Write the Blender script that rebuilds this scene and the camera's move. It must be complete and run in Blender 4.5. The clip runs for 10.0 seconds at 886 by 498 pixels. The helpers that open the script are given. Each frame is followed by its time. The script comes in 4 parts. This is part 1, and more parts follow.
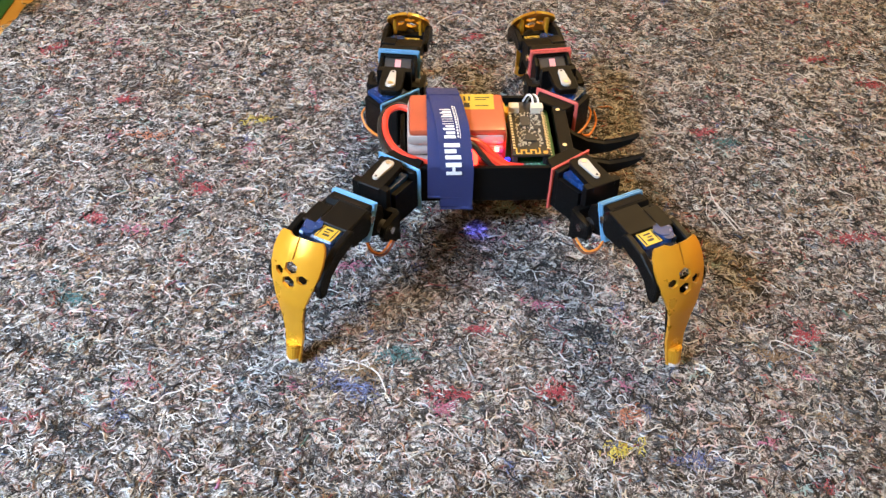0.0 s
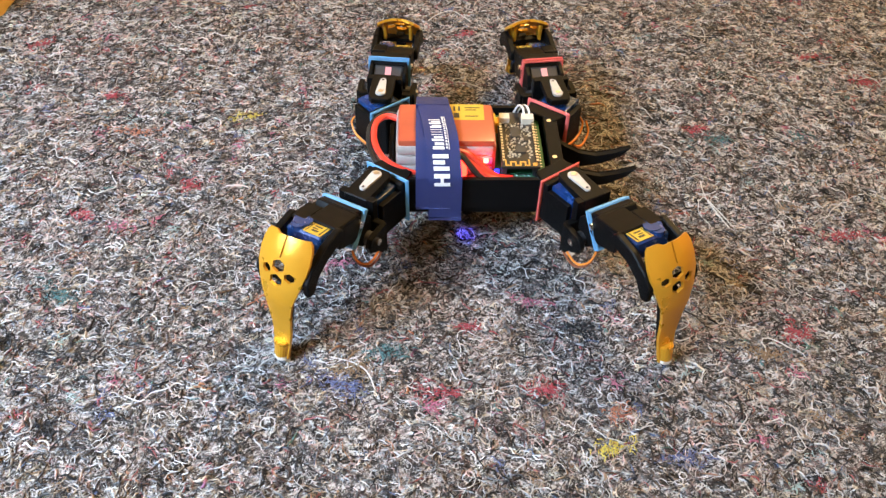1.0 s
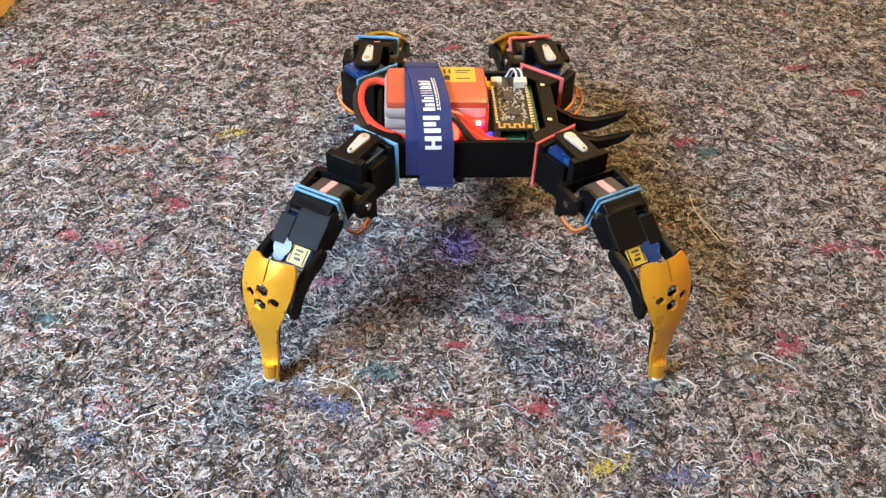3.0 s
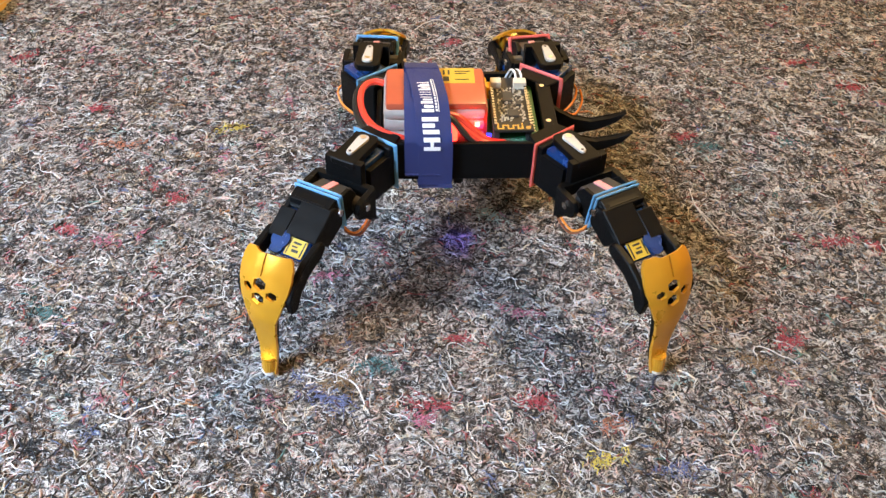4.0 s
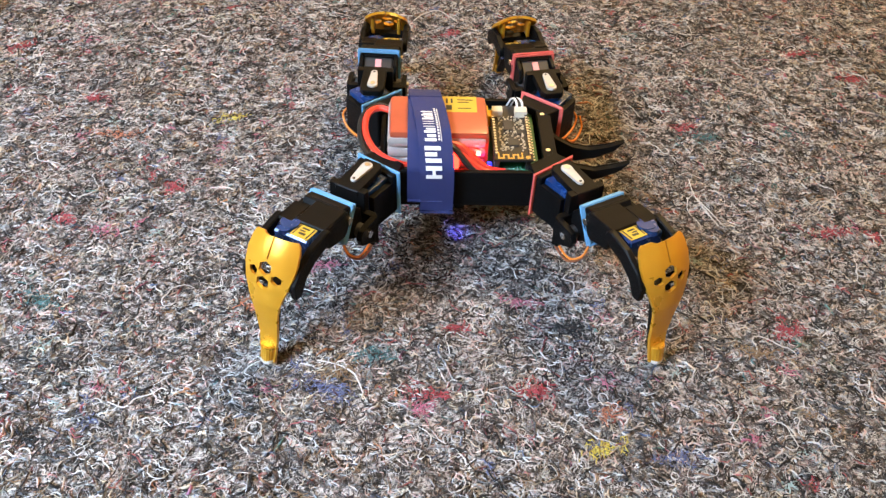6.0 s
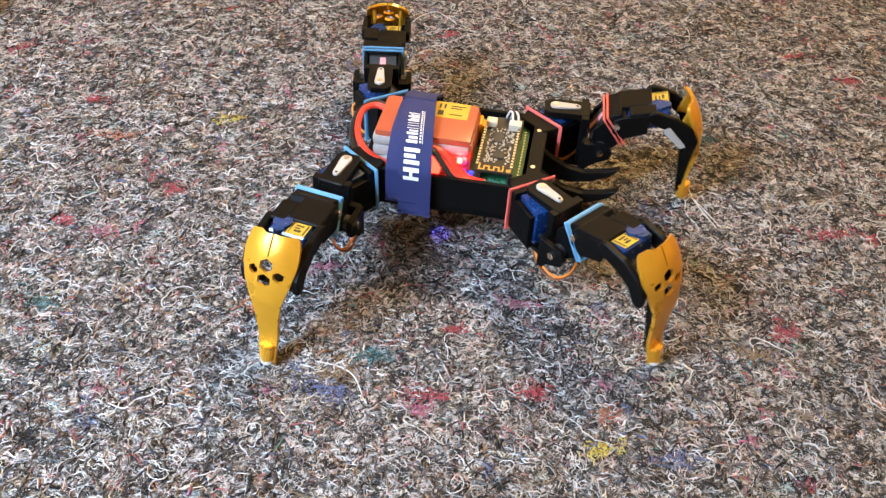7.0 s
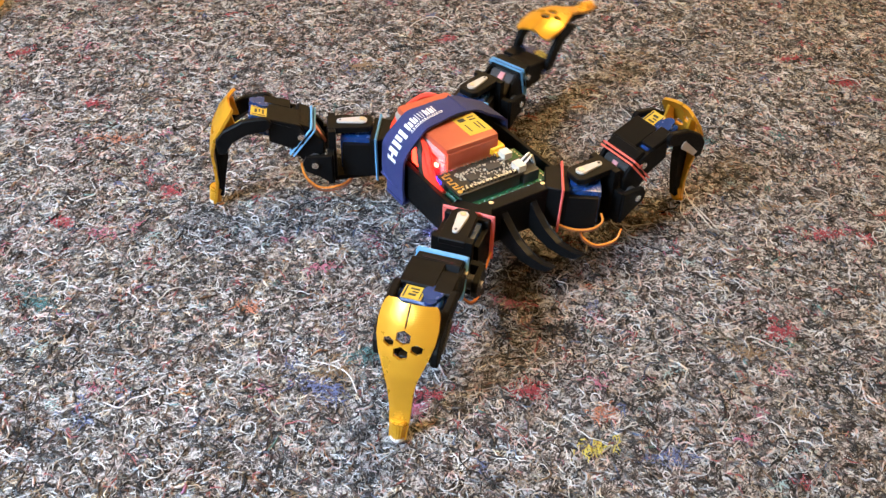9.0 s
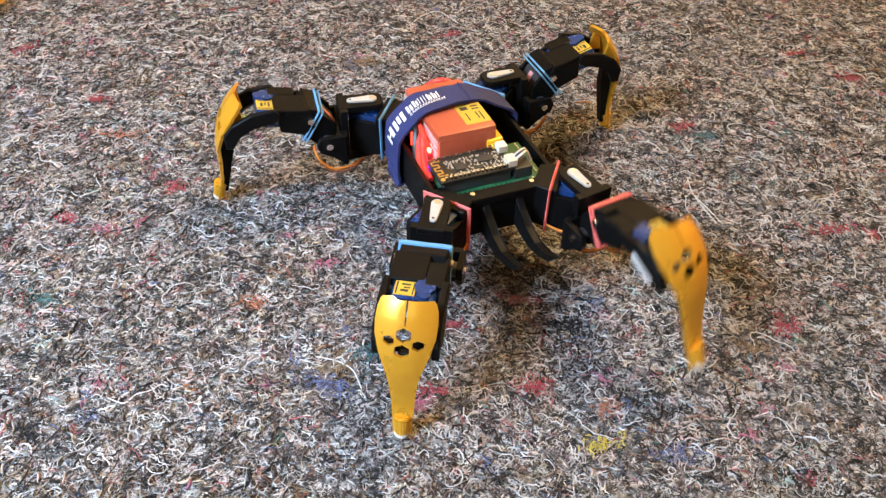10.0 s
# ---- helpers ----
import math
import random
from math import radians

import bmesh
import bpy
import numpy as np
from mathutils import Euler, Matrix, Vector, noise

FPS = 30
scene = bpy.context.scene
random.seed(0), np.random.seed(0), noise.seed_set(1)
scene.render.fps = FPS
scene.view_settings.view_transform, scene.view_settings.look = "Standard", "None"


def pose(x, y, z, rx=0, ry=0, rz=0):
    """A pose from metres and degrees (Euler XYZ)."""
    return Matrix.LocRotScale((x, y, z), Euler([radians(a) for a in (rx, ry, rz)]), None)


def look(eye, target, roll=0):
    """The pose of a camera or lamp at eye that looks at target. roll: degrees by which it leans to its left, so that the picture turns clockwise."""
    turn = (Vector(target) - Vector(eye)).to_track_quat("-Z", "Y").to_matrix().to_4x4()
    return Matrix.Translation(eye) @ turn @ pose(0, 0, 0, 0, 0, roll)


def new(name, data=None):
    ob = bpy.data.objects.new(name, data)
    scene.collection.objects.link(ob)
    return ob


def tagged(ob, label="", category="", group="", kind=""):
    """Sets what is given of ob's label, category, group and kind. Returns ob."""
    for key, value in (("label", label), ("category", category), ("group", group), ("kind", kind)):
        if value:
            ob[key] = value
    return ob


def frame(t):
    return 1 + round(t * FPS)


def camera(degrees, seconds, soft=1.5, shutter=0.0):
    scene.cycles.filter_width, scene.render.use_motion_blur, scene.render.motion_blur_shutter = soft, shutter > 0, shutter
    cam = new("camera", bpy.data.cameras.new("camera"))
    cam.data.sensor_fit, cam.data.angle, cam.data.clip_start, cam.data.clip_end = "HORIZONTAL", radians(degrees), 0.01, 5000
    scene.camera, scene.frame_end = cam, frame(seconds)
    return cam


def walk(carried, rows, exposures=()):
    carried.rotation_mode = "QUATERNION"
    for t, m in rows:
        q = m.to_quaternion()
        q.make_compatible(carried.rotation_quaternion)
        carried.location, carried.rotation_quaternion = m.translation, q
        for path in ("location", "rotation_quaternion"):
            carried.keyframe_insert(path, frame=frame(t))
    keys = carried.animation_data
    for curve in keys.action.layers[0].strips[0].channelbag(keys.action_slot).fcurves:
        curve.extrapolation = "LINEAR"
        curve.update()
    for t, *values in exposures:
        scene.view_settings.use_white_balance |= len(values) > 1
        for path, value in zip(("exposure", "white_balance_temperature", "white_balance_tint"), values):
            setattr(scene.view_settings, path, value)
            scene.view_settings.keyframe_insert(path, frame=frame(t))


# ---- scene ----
cam = camera(51.11, 10.0, 1.4, 0.7)
walk(cam, [
    (0.0, pose(-0.00485, -0.33174, 0.34862, 46.925, -1.289, 1.189)),
    (0.5, pose(-0.00319, -0.33081, 0.34545, 46.940, -1.451, 1.031)),
    (1.0, pose(-0.00270, -0.33004, 0.34473, 46.954, -1.547, 0.932)),
    (1.5, pose(-0.00355, -0.32520, 0.34445, 47.247, -1.828, 0.314)),
    (2.0, pose(-0.00219, -0.32397, 0.34695, 47.324, -1.636, 0.114)),
    (2.5, pose(-0.00218, -0.32368, 0.34822, 47.364, -1.515, 0.058)),
    (4.0, pose(-0.00167, -0.32544, 0.34376, 47.381, -1.449, 0.067)),
    (4.5, pose(0.00000, -0.32491, 0.34420, 47.320, -1.486, -0.000)),
    (5.0, pose(-0.00032, -0.32591, 0.34237, 47.354, -1.514, -0.062)),
    (5.5, pose(-0.00212, -0.32648, 0.34033, 47.207, -1.575, -0.003)),
    (7.0, pose(-0.00246, -0.32735, 0.34289, 47.065, -1.759, 0.014)),
    (7.5, pose(0.00027, -0.32701, 0.34516, 46.943, -1.726, -0.001)),
    (8.0, pose(-0.00269, -0.32800, 0.34395, 47.006, -1.821, -0.144)),
    (8.5, pose(-0.00300, -0.32834, 0.34247, 47.120, -1.821, -0.083)),
    (9.0, pose(0.00219, -0.33199, 0.34007, 47.712, -1.444, 0.080)),
    (9.5, pose(0.00284, -0.33314, 0.33765, 47.575, -1.373, 0.147)),
    (10.0, pose(0.00162, -0.33137, 0.33921, 47.451, -1.286, 0.202)),
])

# ---- world and light ----
world = bpy.data.worlds.new("world")
scene.world = world
world.use_nodes = True
wn = world.node_tree.nodes
sky = wn.new("ShaderNodeTexSky")
sky.sky_type, sky.sun_disc = "NISHITA", False
sky.sun_elevation, sky.sun_rotation = radians(30), radians(250)
world.node_tree.links.new(sky.outputs[0], wn["Background"].inputs[0])
wn["Background"].inputs[1].default_value = 0.1


def area_lamp(name, place, target, sx, sy, watts, colour, spread=180):
    data = bpy.data.lights.new(name, "AREA")
    data.shape, data.size, data.size_y, data.energy, data.color = "RECTANGLE", sx, sy, watts, colour
    data.spread = radians(spread)
    ob = new(name, data)
    ob.matrix_world = look(place, target)
    return ob


# daylight in the opening of the window, and the warm lamp under the ceiling
area_lamp("window_light", (-1.22, -0.80, 1.05), (-0.50, -0.30, 0.0), 0.85, 0.75, 15.8, (0.53, 0.74, 1.0), 46)
area_lamp("ceiling_light", (0.92, 1.28, 2.28), (0.87, 1.23, 0.0), 0.5, 0.5, 88.0, (1.0, 0.665, 0.28))


# ---- materials ----
def material(name, colour, rough=0.5, metal=0.0, scale=300.0, vary=0.15, bump=0.1, bump_scale=900.0, coat=0.0, transmission=0.0, glow=0.0, spec=0.5, layers=0.0):
    m = bpy.data.materials.new(name)
    m.use_nodes = True
    n, l = m.node_tree.nodes, m.node_tree.links
    b = n["Principled BSDF"]
    b.inputs["Roughness"].default_value, b.inputs["Metallic"].default_value = rough, metal
    b.inputs["Coat Weight"].default_value, b.inputs["Transmission Weight"].default_value = coat, transmission
    b.inputs["Specular IOR Level"].default_value = spec
    tc = n.new("ShaderNodeTexCoord")
    big = n.new("ShaderNodeTexNoise")
    big.inputs["Scale"].default_value, big.inputs["Detail"].default_value = scale, 5
    l.new(tc.outputs["Object"], big.inputs["Vector"])
    mix = n.new("ShaderNodeMix")
    mix.data_type, mix.blend_type = "RGBA", "MIX"
    l.new(big.outputs[0], mix.inputs[0])
    mix.inputs[6].default_value = (*[c * (1 - vary) for c in colour], 1)
    mix.inputs[7].default_value = (*[min(1, c * (1 + vary)) for c in colour], 1)
    l.new(mix.outputs[2], b.inputs["Base Color"])
    rr = n.new("ShaderNodeMapRange")
    rr.inputs[3].default_value, rr.inputs[4].default_value = max(0.02, rough - 0.12), min(1, rough + 0.12)
    l.new(big.outputs[0], rr.inputs[0])
    l.new(rr.outputs[0], b.inputs["Roughness"])
    if layers:
        fine = n.new("ShaderNodeTexWave")
        fine.bands_direction = "Z"
        fine.inputs["Scale"].default_value, fine.inputs["Distortion"].default_value = layers, 0.6
    else:
        fine = n.new("ShaderNodeTexNoise")
        fine.inputs["Scale"].default_value = bump_scale
    l.new(tc.outputs["Object"], fine.inputs["Vector"])
    bp = n.new("ShaderNodeBump")
    bp.inputs["Strength"].default_value, bp.inputs["Distance"].default_value = bump, 0.0004
    l.new(fine.outputs[0 if not layers else 1], bp.inputs["Height"])
    l.new(bp.outputs[0], b.inputs["Normal"])
    if glow:
        b.inputs["Emission Color"].default_value = (*colour, 1)
        b.inputs["Emission Strength"].default_value = glow
    return m


BLACK = material("black_plastic", (0.004, 0.004, 0.0042), 0.46, vary=0.35, spec=0.10, bump=0.12, layers=500.0)
GOLD = material("gold_silk_plastic", (0.68, 0.335, 0.025), 0.30, metal=0.45, vary=0.08, bump=0.07, layers=420.0, scale=120)
SERVO = material("blue_translucent_plastic", (0.010, 0.042, 0.16), 0.25, vary=0.3, bump=0.03, transmission=0.15)
HORN = material("grey_white_plastic", (0.44, 0.43, 0.41), 0.4, vary=0.1)
LABEL_YELLOW = material("yellow_label", (0.52, 0.36, 0.04), 0.4, vary=0.1)
LABEL_PINK = material("pink_label", (0.75, 0.32, 0.33), 0.45, vary=0.15)
INK = material("black_ink", (0.02, 0.02, 0.02), 0.5)
BAND_BLUE = material("blue_rubber", (0.11, 0.30, 0.52), 0.6, vary=0.15)
BAND_RED = material("red_rubber", (0.72, 0.13, 0.11), 0.6, vary=0.15)
STEEL = material("steel_screw", (0.85, 0.85, 0.85), 0.22, metal=1.0)
TIP = material("translucent_rubber_tip", (0.78, 0.74, 0.66), 0.45, transmission=0.3)
WRAP = material("orange_shrink_wrap", (0.42, 0.085, 0.040), 0.36, vary=0.18, scale=90, bump=0.3, bump_scale=160)
CELL = material("silver_cell_foil", (0.52, 0.49, 0.47), 0.36, metal=0.35, vary=0.2, scale=150, bump=0.35, bump_scale=220)
STRAP = material("blue_woven_strap", (0.017, 0.025, 0.112), 0.8, vary=0.2, bump=0.7, bump_scale=2600)
PRINT = material("white_print", (0.80, 0.80, 0.82), 0.6, vary=0.06)
PCB = material("black_circuit_board", (0.018, 0.017, 0.016), 0.35, vary=0.3)
GREEN_PCB = material("green_circuit_board", (0.015, 0.12, 0.05), 0.35, vary=0.25)
BRASS = material("gilded_copper", (0.75, 0.52, 0.16), 0.3, metal=0.9)
CHIP = material("black_chip", (0.03, 0.03, 0.032), 0.5)
PARTS_GREY = material("tinned_component", (0.50, 0.48, 0.42), 0.4, metal=0.3, vary=0.5, scale=700)
SOCKET = material("cream_connector", (0.60, 0.57, 0.48), 0.45)
PLUG = material("yellow_plug_plastic", (0.86, 0.50, 0.02), 0.4)
WIRE_RED = material("red_wire", (0.75, 0.05, 0.025), 0.4)
WIRE_BLACK = material("black_wire", (0.012, 0.012, 0.012), 0.4)
WIRE_ORANGE = material("orange_wire", (0.80, 0.25, 0.03), 0.45)
WIRE_BROWN = material("brown_wire", (0.22, 0.07, 0.03), 0.45)
WIRE_WHITE = material("white_wire", (0.78, 0.78, 0.80), 0.4)
LED_RED = material("lit_red_diode", (1.0, 0.010, 0.006), 0.4, glow=160.0)
LED_BLUE = material("lit_blue_diode", (0.02, 0.03, 1.0), 0.4, glow=3.0)
# red plug plastic; its glow stands in for the red diode's light on it
LIT_RED = material("red_plastic_diode_glow", (1.0, 0.03, 0.015), 0.3, glow=11.0)
LED_BELOW = material("bright_blue_diode", (0.10, 0.09, 1.0), 0.4, glow=4000.0)
WALL = material("cream_wall_paint", (0.72, 0.69, 0.63), 0.8, scale=6, vary=0.06, bump_scale=300)
WOOD = material("yellow_oak_floor", (0.52, 0.30, 0.09), 0.4, scale=14, vary=0.25, bump_scale=120)
GREEN_CLOTH = material("green_cloth", (0.02, 0.17, 0.07), 0.8, scale=60, vary=0.2, bump_scale=1500)
FRAME = material("white_window_paint", (0.8, 0.8, 0.78), 0.5, scale=10, vary=0.05)


def felt_material():
    """Recycled-fibre felt: grey ground with brown, dark and pale flecks, and painted shade for gaps."""
    m = bpy.data.materials.new("recycled_felt")
    m.use_nodes = True
    n, l = m.node_tree.nodes, m.node_tree.links
    b = n["Principled BSDF"]
    b.inputs["Roughness"].default_value = 0.85
    b.inputs["Specular IOR Level"].default_value = 0.3
    tc = n.new("ShaderNodeTexCoord")

    def tex(scale, detail=6.0, distort=0.0, rough=0.6):
        t = n.new("ShaderNodeTexNoise")
        t.inputs["Scale"].default_value, t.inputs["Detail"].default_value = scale, detail
        t.inputs["Distortion"].default_value, t.inputs["Roughness"].default_value = distort, rough
        l.new(tc.outputs["Object"], t.inputs["Vector"])
        return t

    def ramp(source, stops):
        r = n.new("ShaderNodeValToRGB")
        e = r.color_ramp.elements
        while len(e) < len(stops):
            e.new(0.5)
        for el, (p, c) in zip(e, stops):
            el.position, el.color = p, (*c, 1)
        l.new(source, r.inputs[0])
        return r

    # the darkest tones also put shade between the fibres into the colour
    base = ramp(tex(170, 4, 1.6, 0.6).outputs[0], [(0.38, (0.010, 0.010, 0.011)), (0.48, (0.06, 0.058, 0.056)), (0.56, (0.25, 0.238, 0.23)), (0.67, (0.52, 0.50, 0.485))])
    hue = ramp(tex(75, 4, 2.0, 0.65).outputs[0], [(0.30, (0.72, 0.70, 0.74)), (0.40, (1.0, 0.90, 0.82)), (0.47, (0.86, 0.94, 1.0)), (0.53, (1.0, 0.86, 0.88)), (0.60, (0.98, 1.0, 0.94)), (0.70, (1.0, 0.95, 0.86))])
    mul = n.new("ShaderNodeMix")
    mul.data_type, mul.blend_type = "RGBA", "MULTIPLY"
    mul.inputs[0].default_value = 1.0
    l.new(base.outputs[0], mul.inputs[6])
    l.new(hue.outputs[0], mul.inputs[7])
    # matted strands: thin winding lines, pale and dark
    for scale, thin, colour in ((150, 0.016, (0.48, 0.465, 0.455)), (210, 0.016, (0.03, 0.029, 0.03)), (120, 0.010, (0.56, 0.55, 0.535))):
        line = ramp(tex(scale, 2.0, 1.2, 0.5).outputs[0], [(0.5 - thin * 2, (0, 0, 0)), (0.5, (1, 1, 1)), (0.5 + thin * 2, (0, 0, 0))])
        lay = n.new("ShaderNodeMix")
        lay.data_type = "RGBA"
        l.new(line.outputs[0], lay.inputs[0])
        l.new(mul.outputs[2], lay.inputs[6])
        lay.inputs[7].default_value = (*colour, 1)
        mul = lay
    l.new(mul.outputs[2], b.inputs["Base Color"])
    bp = n.new("ShaderNodeBump")
    bp.inputs["Strength"].default_value, bp.inputs["Distance"].default_value = 0.9, 0.0012
    l.new(tex(700, 6, 3.0).outputs[0], bp.inputs["Height"])
    l.new(bp.outputs[0], b.inputs["Normal"])
    return m


def thread_material():
    """Loose fibres, each of one colour."""
    m = bpy.data.materials.new("mixed_fibres")
    m.use_nodes = True
    n, l = m.node_tree.nodes, m.node_tree.links
    b = n["Principled BSDF"]
    b.inputs["Roughness"].default_value = 0.7
    b.inputs["Specular IOR Level"].default_value = 0.35
    g = n.new("ShaderNodeNewGeometry")
    r = n.new("ShaderNodeValToRGB")
    r.color_ramp.interpolation = "CONSTANT"
    cols = [(0.0, (0.014, 0.014, 0.017)), (0.12, (0.065, 0.062, 0.067)), (0.23, (0.155, 0.147, 0.146)), (0.38, (0.28, 0.262, 0.256)),
            (0.52, (0.41, 0.392, 0.385)), (0.65, (0.53, 0.512, 0.50)), (0.80, (0.64, 0.63, 0.612)), (0.905, (0.27, 0.195, 0.145)),
            (0.94, (0.33, 0.11, 0.12)), (0.965, (0.11, 0.155, 0.27)), (0.978, (0.12, 0.25, 0.25)), (0.987, (0.39, 0.21, 0.12)), (0.994, (0.33, 0.14, 0.22))]
    e = r.color_ramp.elements
    while len(e) < len(cols):
        e.new(0.99)
    for el, (p, c) in zip(e, cols):
        el.position, el.color = p, (*c, 1)
    l.new(g.outputs["Random Per Island"], r.inputs[0])
    # darker clumps of fibre, with the shade of crevices painted in as well
    tc, clump, shade = n.new("ShaderNodeTexCoord"), n.new("ShaderNodeTexNoise"), n.new("ShaderNodeValToRGB")
    clump.inputs["Scale"].default_value, clump.inputs["Detail"].default_value, clump.inputs["Distortion"].default_value = 95, 4, 1.5
    l.new(tc.outputs["Object"], clump.inputs["Vector"])
    s = shade.color_ramp.elements
    s[0].position, s[0].color = 0.40, (0.19, 0.183, 0.188, 1)
    s[1].position, s[1].color = 0.54, (1.0, 0.98, 0.95, 1)
    l.new(clump.outputs[0], shade.inputs[0])
    mul = n.new("ShaderNodeMix")
    mul.data_type, mul.blend_type = "RGBA", "MULTIPLY"
    mul.inputs[0].default_value = 1.0
    l.new(r.outputs[0], mul.inputs[6])
    l.new(shade.outputs[0], mul.inputs[7])
    # dyed rags mixed into the fleece: faint rose, blue and tan patches
    dye, tint, mix = n.new("ShaderNodeTexNoise"), n.new("ShaderNodeValToRGB"), n.new("ShaderNodeMix")
    dye.inputs["Scale"].default_value, dye.inputs["Detail"].default_value, dye.inputs["Distortion"].default_value = 52, 4, 2.2
    l.new(tc.outputs["Object"], dye.inputs["Vector"])
    te = tint.color_ramp.elements
    shades = [(0.30, (0.70, 0.84, 1.0)), (0.38, (1.0, 0.95, 0.88)), (0.43, (1.0, 0.70, 0.68)), (0.47, (1.0, 0.97, 0.93)), (0.53, (0.76, 0.88, 1.0)), (0.57, (1.0, 0.98, 0.94)), (0.61, (1.0, 0.82, 0.62)), (0.70, (0.92, 1.0, 0.92))]
    while len(te) < len(shades):
        te.new(0.99)
    for el, (p, c) in zip(te, shades):
        el.position, el.color = p, (*c, 1)
    l.new(dye.outputs[0], tint.inputs[0])
    mix.data_type, mix.blend_type = "RGBA", "MULTIPLY"
    mix.inputs[0].default_value = 1.0
    l.new(mul.outputs[2], mix.inputs[6])
    l.new(tint.outputs[0], mix.inputs[7])
    l.new(mix.outputs[2], b.inputs["Base Color"])
    return m


FELT, FIBRES = felt_material(), thread_material()


# ---- mesh helpers, in metres ----
def mesh_object(name, bm, mat, parent=None, label="", smooth=False):
    me = bpy.data.meshes.new(name)
    bmesh.ops.recalc_face_normals(bm, faces=bm.faces)
    bm.to_mesh(me)
    bm.free()
    me.materials.append(mat)
    for p in me.polygons:
        p.use_smooth = smooth
    if smooth:
        me.set_sharp_from_angle(angle=radians(38))
    ob = new(name, me)
    if parent:
        ob.parent = parent
    if label:
        tagged(ob, label)
    return ob


part = mesh_object
MM = 0.001


def box(bm, x0, x1, y0, y1, z0, z1, bevel=0.4):
    """A block given in millimetres, its edges rounded."""
    r = bmesh.ops.create_cube(bm, size=1.0)
    vs = r["verts"]
    for v in vs:
        v.co = Vector(((x0 + x1) / 2 + v.co.x * (x1 - x0), (y0 + y1) / 2 + v.co.y * (y1 - y0), (z0 + z1) / 2 + v.co.z * (z1 - z0))) * MM
    if bevel:
        es = {e for v in vs for e in v.link_edges}
        bmesh.ops.bevel(bm, geom=list(es), offset=bevel * MM, segments=2, affect="EDGES", profile=0.6)


def prism(bm, pts, a, b, axis="y", bevel=0.35):
    """A polygon in millimetres, drawn out along an axis from a to b."""
    def at(p, q):
        return Vector({"y": (p[0], q, p[1]), "z": (p[0], p[1], q), "x": (q, p[0], p[1])}[axis]) * MM
    lo, hi = [bm.verts.new(at(p, a)) for p in pts], [bm.verts.new(at(p, b)) for p in pts]
    n = len(pts)
    fs = [bm.faces.new(lo[::-1]), bm.faces.new(hi)] + [bm.faces.new((lo[i], lo[(i + 1) % n], hi[(i + 1) % n], hi[i])) for i in range(n)]
    if bevel:
        es = {e for f in fs for e in f.edges}
        bmesh.ops.bevel(bm, geom=list(es), offset=bevel * MM, segments=1, affect="EDGES")


def disc(bm, centre, axis, radius, length, seg=14):
    """A short cylinder in millimetres about an axis."""
    q = Vector(axis).to_track_quat("Z", "Y").to_matrix().to_4x4()
    r = bmesh.ops.create_cone(bm, cap_ends=True, segments=seg, radius1=radius * MM, radius2=radius * MM, depth=length * MM)
    bmesh.ops.transform(bm, matrix=Matrix.Translation(Vector(centre) * MM) @ q, verts=r["verts"])


def spline(pts, n=8, closed=False):
    out, k = [], len(pts)
    for i in range(k if closed else k - 1):
        p = [Vector(pts[(i + j) % k] if closed else pts[min(max(i + j, 0), k - 1)]) for j in (-1, 0, 1, 2)]
        for s in range(n):
            t = s / n
            out.append(0.5 * (2 * p[1] + (p[2] - p[0]) * t + (2 * p[0] - 5 * p[1] + 4 * p[2] - p[3]) * t * t + (3 * p[1] - p[0] - 3 * p[2] + p[3]) * t ** 3))
    if not closed:
        out.append(Vector(pts[-1]))
    return out


def tube(bm, pts, radius, seg=7, closed=False, flat=1.0, smooth_steps=6, up=(0, 0, 1)):
    """A cord along points, in millimetres. flat: its width over its thickness."""
    line = spline(pts, smooth_steps, closed) if smooth_steps else [Vector(p) for p in pts]
    n, rings = len(line), []
    for i, p in enumerate(line):
        a, b = (line[i - 1], line[(i + 1) % n]) if closed else (line[max(i - 1, 0)], line[min(i + 1, n - 1)])
        d = (b - a).normalized()
        s = d.cross(Vector(up))
        s = s.normalized() if s.length > 0.05 else d.cross(Vector((1, 0, 0.2))).normalized()
        u = s.cross(d)
        rings.append([bm.verts.new((p + (s * math.cos(k * math.tau / seg) * flat + u * math.sin(k * math.tau / seg)) * radius) * MM) for k in range(seg)])
    for i in range(n if closed else n - 1):
        r0, r1 = rings[i], rings[(i + 1) % n]
        for k in range(seg):
            bm.faces.new((r0[k], r0[(k + 1) % seg], r1[(k + 1) % seg], r1[k]))
    if not closed:
        bm.faces.new(rings[0][::-1]), bm.faces.new(rings[-1])


def B():
    return bmesh.new()


# ---- the room ----
def slab(name, x0, x1, y0, y1, z0, z1, mat, label, bevel=0.0):
    bm = B()
    box(bm, x0 * 1000, x1 * 1000, y0 * 1000, y1 * 1000, z0 * 1000, z1 * 1000, bevel)
    return tagged(mesh_object(name, bm, mat), label, name.split("_")[0], kind="structure")


slab("floor", -1.35, 1.75, -2.0, 2.2, -0.06, -0.006, WOOD, "yellow oak wooden floor under the felt blanket")
slab("wall_north", -1.35, 1.75, 2.2, 2.3, -0.06, 2.4, WALL, "plain cream painted wall behind the blanket")
slab("wall_south", -1.35, 1.75, -2.1, -2.0, -0.06, 2.4, WALL, "plain cream painted wall of the room")
slab("wall_east", 1.75, 1.85, -2.1, 2.3, -0.06, 2.4, WALL, "plain cream painted wall beside the blanket")
slab("ceiling", -1.45, 1.85, -2.1, 2.3, 2.4, 2.5, WALL, "plain cream painted ceiling of the room")


